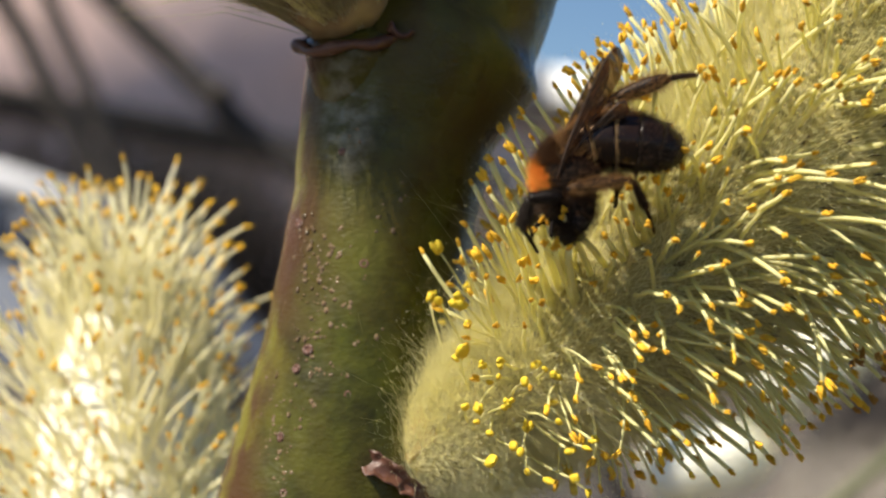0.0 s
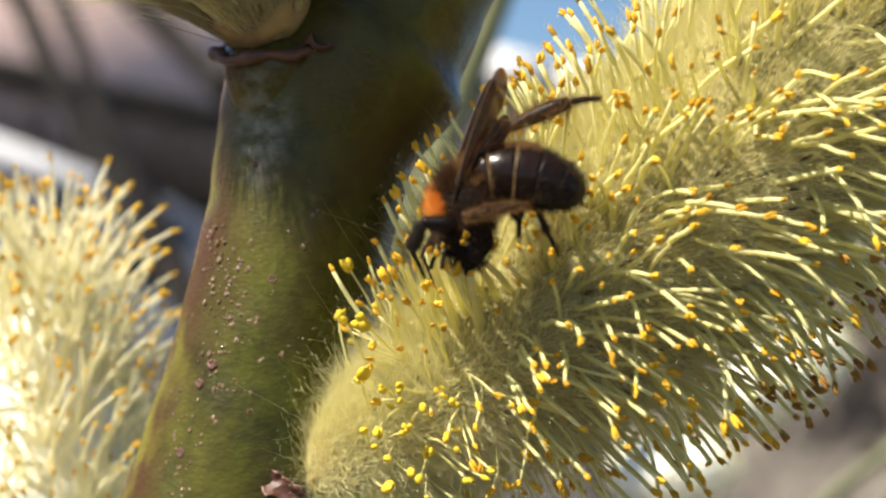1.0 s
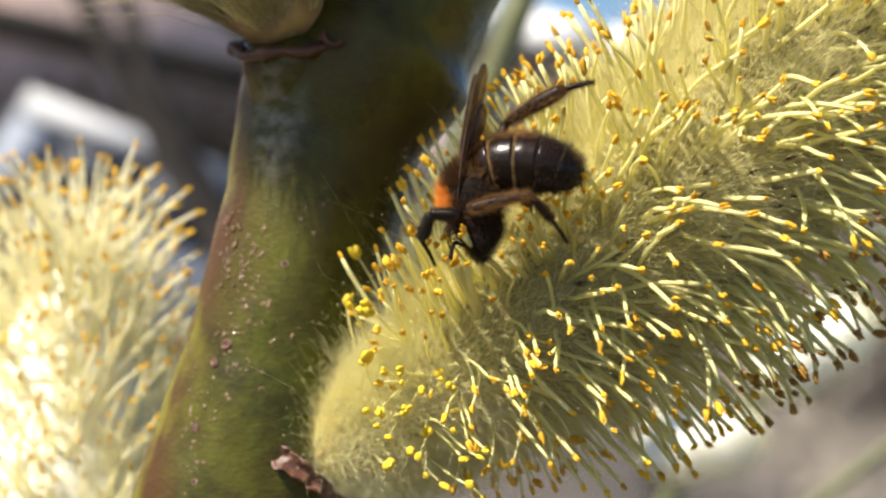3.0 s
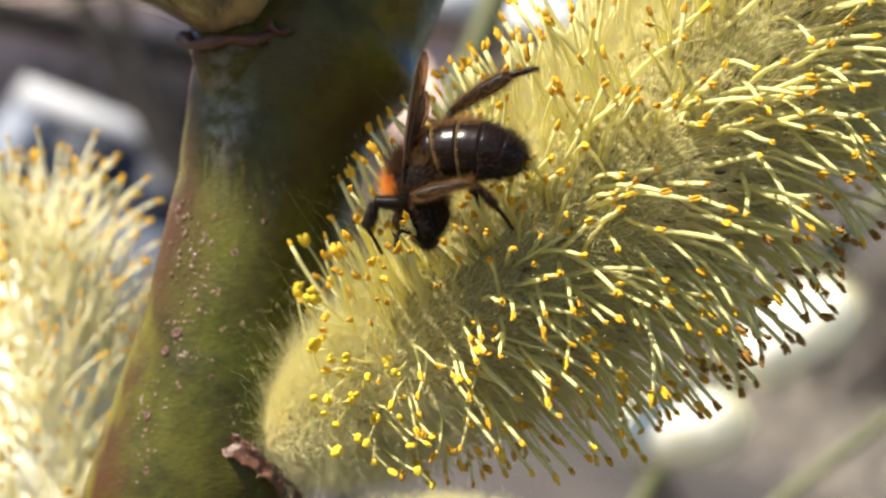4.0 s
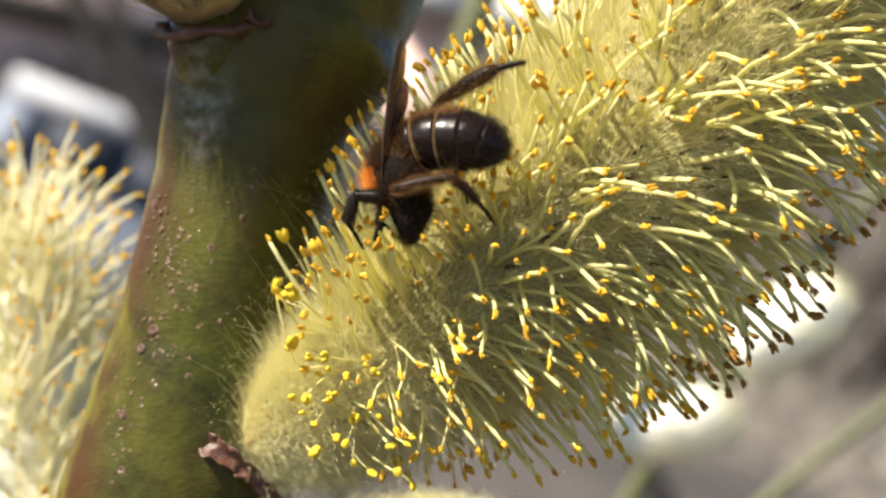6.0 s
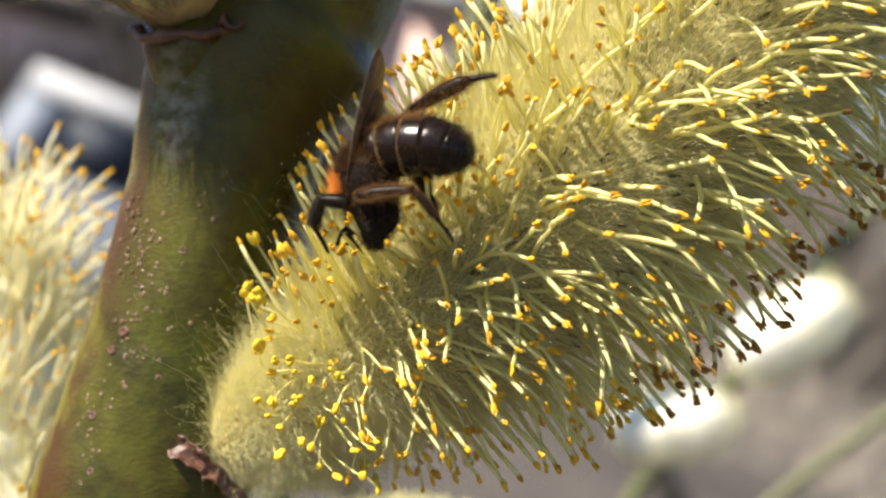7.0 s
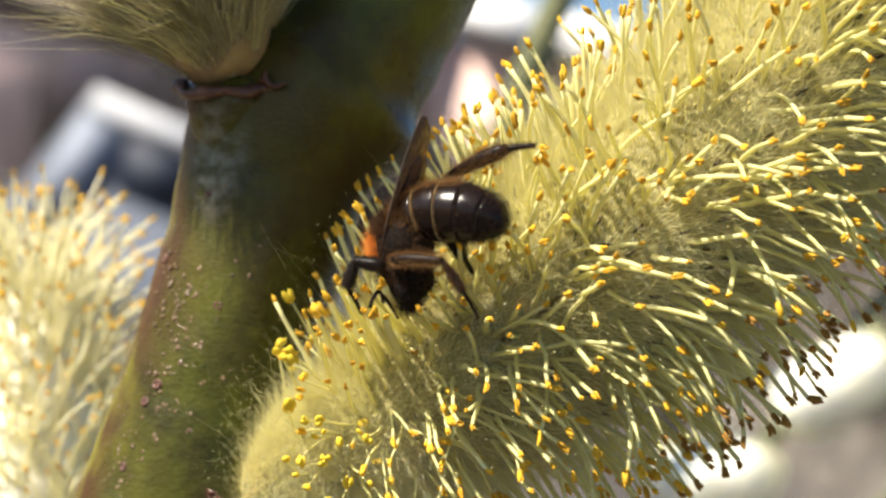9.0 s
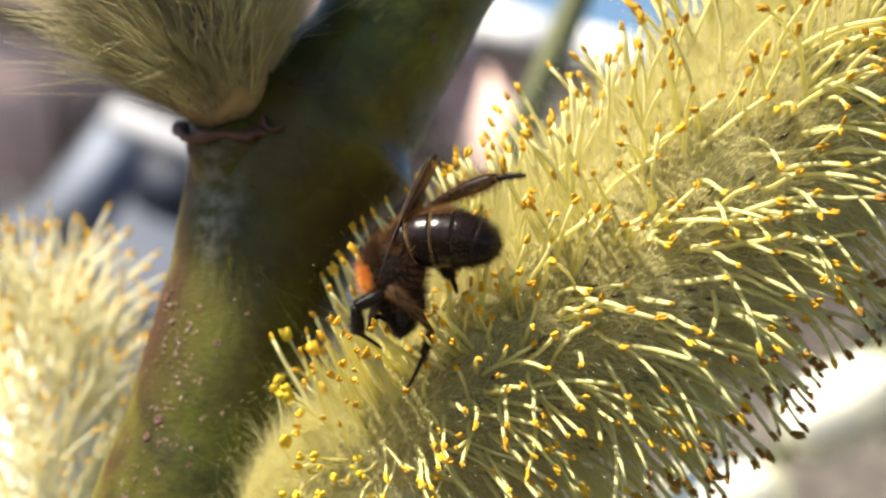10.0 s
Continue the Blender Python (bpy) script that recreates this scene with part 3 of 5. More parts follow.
UPPER = [(-0.73, 0.5, 0.16, 0.16, -86), (-0.55, 0.5, 0.19, 0.18, -87), (-0.54, 0.25, 0.1, 0.18, -67), (-0.48, 0.12, 0.11, 0.19, -57),
    (-0.43, 0.02, 0.12, 0.19, -51), (-0.45, 0.02, 0.02, 0.18, -47), (-0.29, -0.18, 0.07, 0.2, -36), (-0.22, -0.27, 0.06, 0.21, -30),
    (-0.31, -0.17, 0, 0.2, -33), (-0.26, -0.22, -0.09, 0.2, -25), (-0.22, -0.25, -0.11, 0.2, -22), (-0.29, -0.18, -0.21, 0.18, -21),
    (-0.51, 0.47, 0.29, 0.19, -86), (-0.41, 0.01, 0.2, 0.2, -53), (-0.36, -0.06, 0.27, 0.21, -51), (-0.47, 0.44, 0.49, 0.21, -86),
    (-0.41, 0.44, 0.51, 0.22, -86), (-0.4, 0.17, 0.43, 0.22, -68), (-0.38, 0.42, 0.6, 0.23, -85)]
UPPER_MORE = [(-0.32, 0.16, 0.57, 0.24, -70), (-0.31, 0.39, 0.74, 0.25, -85), (-0.26, 0.39, 0.76, 0.26, -85), (-0.19, 0.1, 0.67, 0.27, -68),
    (-0.21, 0.38, 0.82, 0.28, -85), (-0.28, 0.17, 0.62, 0.25, -71)]
EDGE = [(-0.25, 0.05, 0.58, 0.25, -64), (-0.15, 0.37, 0.89, 0.3, -85), (0.04, 0.36, 1.01, 0.35, -85), (0.07, 0.36, 1.03, 0.35, -85),
    (0.04, 0.12, 0.9, 0.34, -71), (-0.04, 0.36, 0.94, 0.32, -85), (0.17, 0.15, 1.04, 0.37, -73), (0.22, 0.1, 1.07, 0.39, -71),
    (0.18, 0.13, 1.04, 0.38, -72), (0.26, 0.13, 1.12, 0.4, -73), (0.39, -0.05, 1.15, 0.43, -62), (0.45, -0.23, 1.04, 0.42, -50),
    (0.59, -0.42, 0.89, 0.43, -34), (0.69, -0.42, 1, 0.46, -35), (0.8, -0.45, 1.03, 0.48, -32), (0.79, -0.49, 0.92, 0.46, -27),
    (0.87, -0.49, 1.02, 0.49, -28), (0.56, -0.41, 0.86, 0.42, -34), (0.6, -0.44, 0.85, 0.42, -32)]
EDGE_MORE = [(0.7, -0.49, 0.83, 0.43, -27), (0.35, -0.29, 0.84, 0.38, -44), (0.92, -0.56, 0.81, 0.46, -17), (0.88, -0.54, 0.84, 0.46, -20),
    (0.57, -0.47, 0.7, 0.4, -26), (0.78, -0.51, 0.88, 0.45, -25)]
MIDDLE = [(0.31, -0.5, -0.09, 0.3, -7), (0.16, -0.36, -0.46, 0.25, 2), (0.12, -0.35, -0.45, 0.25, 2), (0.19, -0.43, -0.31, 0.27, -3),
    (0.25, -0.44, -0.33, 0.27, 0), (0.22, -0.46, -0.25, 0.29, -4), (0.2, -0.41, -0.36, 0.27, -1), (0.31, -0.44, -0.34, 0.31, 6),
    (0.46, -0.52, 0.08, 0.36, 1), (0.58, -0.53, 0.03, 0.34, 0), (0.51, -0.53, 0.01, 0.33, -1), (0.5, -0.49, -0.21, 0.34, 6),
    (0.51, -0.5, -0.14, 0.35, 5), (0.64, -0.5, -0.12, 0.38, 3), (0.85, -0.46, -0.17, 0.37, 15), (0.79, -0.46, -0.19, 0.37, 19),
    (0.87, -0.31, -0.44, 0.35, 31), (0.62, -0.42, -0.36, 0.36, 26), (0.53, -0.4, -0.45, 0.3, 22)]
MIDTWO = [(0.55, -0.37, -0.5, 0.29, 24), (0.38, -0.35, -0.54, 0.26, 18), (0.71, -0.38, -0.41, 0.31, 14), (0.74, -0.4, -0.34, 0.34, 21),
    (0.84, -0.54, 0.15, 0.43, 10), (0.84, -0.49, -0.06, 0.39, 24), (1.01, -0.44, -0.12, 0.4, 34), (0.95, -0.41, -0.22, 0.4, 46),
    (1.24, -0.28, -0.24, 0.4, 59), (1.09, -0.42, -0.11, 0.44, 37), (1.25, -0.35, -0.14, 0.44, 45), (1.24, -0.58, 0.44, 0.5, 9),
    (0.85, -0.58, 0.47, 0.46, -16), (0.82, -0.57, 0.4, 0.43, -10), (0.87, -0.58, 0.39, 0.43, -6), (1.35, -0.54, 0.33, 0.5, 16),
    (1.33, -0.52, 0.27, 0.5, 19), (1.57, -0.62, 0.83, 0.6, 5), (1.21, -0.61, 0.7, 0.55, -7)]
RIGHT = [(1.67, -0.59, 0.76, 0.63, 13), (1.75, -0.58, 0.77, 0.58, 15), (1.42, -0.61, 0.72, 0.56, 7), (1.69, -0.57, 0.69, 0.6, 14),
    (1.53, -0.58, 0.63, 0.57, 5), (1.48, -0.58, 0.57, 0.53, 14), (1.92, -0.4, 0.47, 0.59, 30), (1.45, -0.62, 0.96, 0.62, -15),
    (1.47, -0.62, 0.82, 0.62, -3), (1.26, -0.61, 0.88, 0.55, -14), (1.78, -0.63, 1.05, 0.65, 11), (1.94, -0.56, 0.88, 0.66, 18),
    (1.02, -0.56, 0.23, 0.45, 9), (1.06, -0.48, 0.01, 0.44, 23), (0.9, -0.24, -0.5, 0.34, 51), (1.29, -0.32, -0.15, 0.44, 42),
    (0.88, -0.21, -0.55, 0.35, 40), (1.7, -0.44, 0.35, 0.55, 38), (1.9, -0.4, 0.47, 0.62, 32)]
LOWER = [(1.02, 0.03, -0.74, 0.34, 83), (0.98, 0.09, -0.8, 0.32, 83), (0.92, 0.08, -0.84, 0.31, 83), (1.04, 0.31, -0.9, 0.32, 83),
    (1.1, 0.05, -0.69, 0.35, 83), (1.32, 0.28, -0.68, 0.38, 82), (1.18, 0.07, -0.65, 0.36, 83), (1.4, 0.27, -0.62, 0.4, 82),
    (1.61, 0.24, -0.51, 0.44, 81), (1.54, 0.27, -0.49, 0.43, 82), (1.46, 0.28, -0.55, 0.42, 82), (1.75, 0.24, -0.33, 0.48, 82),
    (1.81, 0.23, -0.29, 0.48, 82), (1.6, -0.03, -0.28, 0.46, 82), (1.49, -0.09, -0.33, 0.44, 83), (1.92, 0.22, -0.2, 0.53, 82),
    (1.81, 0.14, -0.19, 0.52, 82), (1.96, 0.22, -0.14, 0.55, 81), (1.96, -0.01, 0.02, 0.56, 83)]
LOWTWO = [(0.59, 0.12, -0.97, 0.24, 74), (0.67, 0.1, -0.94, 0.25, 83), (0.74, -0.03, -0.86, 0.27, 83), (0.84, 0.04, -0.87, 0.29, 84),
    (0.76, -0.12, -0.8, 0.28, 78), (0.47, 0.04, -0.93, 0.23, 49), (1.19, -0.21, -0.44, 0.4, 84), (1.34, -0.12, -0.41, 0.42, 84),
    (1.43, 0.1, -0.48, 0.42, 83), (1.89, -0.33, 0.23, 0.58, 83), (1.94, -0.26, 0.19, 0.58, 83), (1.85, -0.2, 0.06, 0.55, 83),
    (0.41, -0.23, -0.76, 0.24, 34), (0.17, -0.35, -0.56, 0.23, 16), (0.3, -0.17, -0.79, 0.22, 33), (0.58, -0.34, -0.63, 0.28, 38),
    (0.68, -0.4, -0.5, 0.31, 35), (1.05, -0.17, -0.57, 0.35, 84), (1.63, -0.24, -0.1, 0.49, 83)]

# stamens in front of and round the bee
FACE = [(-0.12, -0.52, 0.27, 0.2, -30), (-0.11, -0.5, 0.28, 0.2, -32), (0.12, -0.52, 0.24, 0.22, -22), (0.17, -0.56, 0.38, 0.24, -28),
    (0.17, -0.5, 0.23, 0.23, -20), (0.25, -0.5, 0.22, 0.24, -20), (0.06, -0.53, 0.17, 0.21, -18), (0.36, -0.48, 0.15, 0.25, -18),
    (0.13, -0.57, 0.34, 0.24, -28), (0.2, -0.38, 0.3, 0.24, -25), (0.22, -0.44, 0.46, 0.25, -30), (0.32, -0.38, 0.41, 0.26, -28),
    (0.37, -0.36, 0.47, 0.27, -30), (0.45, -0.33, 0.48, 0.28, -30), (0.36, -0.38, 0.36, 0.26, -26), (0.42, -0.38, 0.33, 0.27, -24),
    (0.53, -0.38, 0.45, 0.28, -28), (-0.21, -0.4, 0.25, 0.19, -36), (-0.18, -0.42, 0.24, 0.19, -34), (-0.24, -0.38, 0.23, 0.19, -38),
    (-0.2, -0.4, 0.17, 0.19, -30), (-0.14, -0.45, 0.15, 0.2, -28), (-0.16, -0.45, 0.13, 0.2, -26), (-0.1, -0.45, 0.13, 0.2, -25),
    (-0.28, -0.35, 0.23, 0.19, -40), (-0.33, -0.2, 0.27, 0.19, -45), (-0.38, -0.15, 0.19, 0.18, -48)]


FILAMENTS = filament_set(M_FILAMENT, 0.0265)
FILAMENTS_YOUNG = filament_set(M_FILAMENT, 0.0150)
FILAMENTS_SUNLIT = filament_set(M_FILAMENT_SUNLIT, 0.0170)
ANTHERS = anther_set(M_ANTHER, 0.070, 0.0185)
ANTHERS_SHADED = anther_set(M_ANTHER_SHADED, 0.074, 0.0185)
RIPE = anther_set(M_ANTHER_YOUNG, 0.086, 0.032, plump=True)


class Catkin:
    """A willow catkin along a curved axis (centimetres), built under one empty at its foot."""

    def __init__(self, points, radius, label, name="catkin", group="willow catkins"):
        self.line = smooth_line(points, 80)
        self.t, self.n1, self.n2 = frames_along(self.line)
        self.length = np.linalg.norm(np.diff(self.line, axis=0), axis=1).sum()
        self.radius = radius
        self.waist = 1.0
        self.rods, self.rod_material, self.small = FILAMENTS, M_FILAMENT, 1.0
        self.foot_hair = [1, 1, 1, 1, 1]
        self.crown_hair = 0.0
        self.base = self.line[0].copy()
        self.ob = thing(name, self.base, label, "catkin", group)

    def core(self, s):
        s = np.asarray(s, float)
        foot = np.sqrt(np.clip(1 - np.clip(1 - s / 0.14, 0, 1) ** 2, 0.02, 1)) * np.interp(s, [0, 0.16, 0.3], [self.waist, self.waist, 1])
        tip = np.sqrt(np.clip(1 - np.clip((s - 0.62) / 0.38, 0, 1) ** 2, 0.005, 1))
        return self.radius * foot * tip * (0.92 + 0.08 * np.sin(np.pi * s))

    def frame_at(self, s):
        x = np.asarray(s) * 79
        pick = lambda a: np.stack([np.interp(x, np.arange(80), a[:, i]) for i in range(3)], -1)
        return pick(self.line), unit(pick(self.t)), unit(pick(self.n1)), unit(pick(self.n2))

    def out(self, s, phi):
        p, t, n1, n2 = self.frame_at(s)
        r = np.cos(phi)[..., None] * n1 + np.sin(phi)[..., None] * n2
        return p, t, r

    def body(self, material):
        s = np.linspace(0, 1, 80)
        v, f = tube(self.line - self.base, self.core(s), 40)
        v += unit(v - np.repeat(self.line - self.base, 40, 0)) * np.array([noise.noise(Vector(p * 9)) for p in v])[:, None] * 0.035
        part("core", (v, f), material, self.ob, "woolly core of the catkin")

    def bracts(self, n, size):
        s = rng.uniform(0.3, 0.98, n)
        p, t, r = self.out(s, rng.uniform(0, 2 * np.pi, n))
        root = p + r * (self.core(s) * 0.9)[:, None] - self.base
        way = unit(r + 0.7 * t + rng.normal(size=(n, 3)) * 0.15)
        pieces = [tube(root[i] + np.outer(np.linspace(0, size, 5), way[i]), size * np.array([0.12, 0.25, 0.28, 0.2, 0.04]), 6, flat=0.35) for i in range(n)]
        ob = part("bract_rest", join(*pieces), M_BRACT, self.ob, "dark-tipped bracts in the wool")
        tagged(ob, kind="stuff")

    def wool(self, n, lo, hi, thick, material, lean=(-0.5, 0.45, 1.2), wild=0.25, curl=0.18, rings=3, reach=1.0, name="wool", thin=0.0, clumps=0):
        s = np.clip(rng.uniform(-0.01, 1.01, n), 0, 1) * reach
        s = np.where(rng.uniform(size=n) < 0.14, s * 0.2, s)
        phi = rng.uniform(0, 2 * np.pi, n)
        if clumps:
            own = rng.integers(0, clumps, n)
            s = np.clip(rng.uniform(0, 0.9, clumps)[own] + rng.normal(size=n) * 0.03, 0, 1)
            phi = rng.uniform(0, 2 * np.pi, clumps)[own] + rng.normal(size=n) * 0.09
        p, t, r = self.out(s, phi)
        # the sun-side wool is the denser
        kept = rng.uniform(size=n) > thin * np.clip(0.5 - 0.9 * (r[:, 2] - 0.5 * r[:, 0]), 0, 1) * np.interp(s, [0.12, 0.3], [0, 1])
        s, p, t, r, n = s[kept], p[kept], t[kept], r[kept], int(kept.sum())
        k = np.interp(s, [0, 0.12, 0.3, 0.75, 1], [lean[0], lean[0] * 0.5, lean[1], lean[1], lean[2]])
        way = unit(r + k[:, None] * t + rng.normal(size=(n, 3)) * wild)
        root = p + r * (self.core(s) * 0.93)[:, None]
        l = rng.uniform(lo, hi, n) * np.interp(s, [0, 0.08, 0.16, 0.26, 1], self.foot_hair) * (1 + self.crown_hair * np.clip(r[:, 2] - 0.5 * r[:, 0], -0.6, 1) * np.interp(s, [0.15, 0.35], [0, 1]))
        bend = rng.normal(size=(n, 3)) * curl + np.array([0, 0, -0.06])
        v, f = hairs(root - self.base, way, l, thick * rng.uniform(0.6, 1.3, n), bend, rings)
        tagged(part(name, hair_mesh(name, v, f), material, self.ob, "long silky hairs"), kind="stuff")

    def stamens(self, n, length, pieces, start=0.04, stop=0.97, lean=0.58, droop=0.42, foot=True, seen=-0.45, avoid=()):
        """Stamens in spirals: the nearer ones pieces of their own, those round the back one joined part."""
        i = np.arange(n)
        s = np.clip(start + (stop - start) * (i + rng.uniform(-0.5, 0.5, n)) / n, start, stop)
        phi = i * 2.39996 + rng.normal(size=n) * 0.45
        s[1::2], phi[1::2] = s[:-1:2][:n // 2] + rng.normal(size=n // 2) * 0.004, phi[:-1:2][:n // 2] + rng.normal(size=n // 2) * 0.06
        p, t, r = self.out(s, phi)
        grow = np.interp(s, [0, 0.10, 0.22, 0.38, 1], [0.30, 0.42, 0.66, 1, 1]) if foot else np.ones(n)
        l = length * grow * rng.uniform(0.84, 1.14, n)
        k = np.interp(s, [0, 0.10, 0.3, 0.8, 1], [-0.7, -0.1, lean, lean, 3 * lean]) if foot else np.interp(s, [0, 0.5, 1], [lean, lean, 2.4 * lean])
        way = unit(r + k[:, None] * t + rng.normal(size=(n, 3)) * 0.26)
        root = p + r * (self.core(s) * 0.85)[:, None]
        bend = np.clip(rng.normal(size=(n, 3)), -1.6, 1.6) * 0.22 + droop * np.clip(0.65 - r[:, 2:3], 0, 1.3) * np.array([0.25, 0, -0.8])
        bend -= way * (bend * way).sum(1, keepdims=True)
        joined, made = [], 0
        for a in range(n):
            tip = root[a] + way[a] * l[a]
            if any(np.linalg.norm(tip - q) < d for q, d in avoid):
                continue
            near = r[a][1] < -seen and made < pieces and s[a] < 0.9
            # old marks stamens facing down and away: their anthers are coloured as shaded
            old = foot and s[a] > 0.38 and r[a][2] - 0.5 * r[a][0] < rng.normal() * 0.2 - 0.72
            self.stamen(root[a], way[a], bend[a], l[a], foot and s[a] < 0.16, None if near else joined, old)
            made += near
        if joined:
            v, f = join(*[j[0] for j in joined])
            tagged(part("stamen_rest", (v, f), self.rod_material, self.ob, "filaments round the back"), kind="stuff")
            for old, material in ((False, M_ANTHER), (True, M_ANTHER_SHADED)):
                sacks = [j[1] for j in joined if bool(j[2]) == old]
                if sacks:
                    tagged(part("anther_rest", join(*sacks), material, self.ob, "anthers in a darker colour for the shaded underside" if old else "anthers round the back"), kind="stuff")

    def placed(self, rows, young=False, upright=False, dry=False):
        """Stamens whose tips and roots are known; upright ones stand straight out of the wool; dry ones get shade in
        the anther colour.
        """
        for i, (x, y, z, s, phi) in enumerate(rows):
            old = dry and s > 0.36
            if upright:
                s = max(0.03, np.argmin(np.linalg.norm(self.line - (x, y, z), axis=1)) / 79 - rng.uniform(0.0, 0.03))
            p, t, _, _ = self.frame_at(s)
            n1 = unit(np.array([0.0, -1, 0]) - t * -t[1])
            r = math.cos(radians(phi)) * n1 + math.sin(radians(phi)) * np.cross(t, n1)
            if upright:
                r = np.array([x, y, z]) - p + rng.normal(size=3) * 0.06
                r = unit(r - t * (r @ t))
            root = p + r * self.core(s) * 0.85
            d = np.array([x, y, z]) + r * (0.07 if young and y < 0.3 else 0.0) - root
            way = unit(unit(d) + 0.4 * r)
            l = max(d @ way, 0.06)
            self.stamen(root, way, d / l - way, l, young, dry=old, size=(1.25 if i in (0, 1, 3) else rng.uniform(0.55, 0.95)) if young else None)
        return [(np.array(r[:3]), 0.075) for r in rows]

    def stamen(self, root, way, bend, l, young=False, joined=None, dry=False, size=None):
        """One stamen from root along way, its tip bent aside by bend: a filament with its anther as a part; dry takes
        the shade-darkened anther.
        """
        way = unit(way)
        amount = float(np.linalg.norm(bend))
        rods = FILAMENTS_YOUNG if young else self.rods
        k = int(np.argmin([abs(b - amount) + 0.02 * rng.uniform() for _, b, _, _ in rods]))
        me, b, fv, ff = rods[k]
        x = unit(bend) if amount > 1e-3 else unit(np.cross(way, (0.3, 1, 0.2)))
        x = unit(x - way * (x @ way))
        y = np.cross(way, x)
        o = root - self.base
        sack, av, af = (RIPE if young else ANTHERS_SHADED if dry else ANTHERS)[rng.integers(6)]
        end = unit((2 * b, 0, 1))
        e1 = unit(np.cross((0, 1, 0), end))
        w = rng.uniform(0, 2 * np.pi)
        tilt = rng.normal() * 0.35
        e1, e2 = math.cos(w) * e1 + math.sin(w) * np.array([0.0, 1, 0]), np.cross(end, math.cos(w) * e1 + math.sin(w) * np.array([0.0, 1, 0]))
        end = unit(end + tilt * e1)
        e1 = unit(e1 - end * (e1 @ end))
        e2 = np.cross(end, e1)
        a3 = np.stack([x, y, way], 1)
        size = (size or (rng.uniform(0.5, 0.9) if young else rng.uniform(0.62, 1.05))) * self.small
        if joined is not None:
            v1 = (fv * l) @ a3.T + o
            v2 = (av * size @ np.stack([e1, e2, end], 0) + np.array([b, 0, 1.0]) * l) @ a3.T + o
            joined.append(((v1, [tuple(q) for q in ff]), (v2, af), dry))
            return None
        ob = new("stamen", me)
        ob.parent = self.ob
        k = l * (amount / b if b > 0.04 and abs(amount - b) < 0.6 * b + 0.1 else 1)
        ob.matrix_basis = Matrix([[a3[i][0] * k, a3[i][1] * l, a3[i][2] * l, o[i] * CM] for i in range(3)] + [[0, 0, 0, 1]])
        an = new("anther", sack)
        an.parent = ob
        an.matrix_basis = Matrix([[e1[i] * size / l, e2[i] * size / l, end[i] * size / l, (b, 0, 1)[i] * CM] for i in range(3)] + [[0, 0, 0, 1]])
        return ob


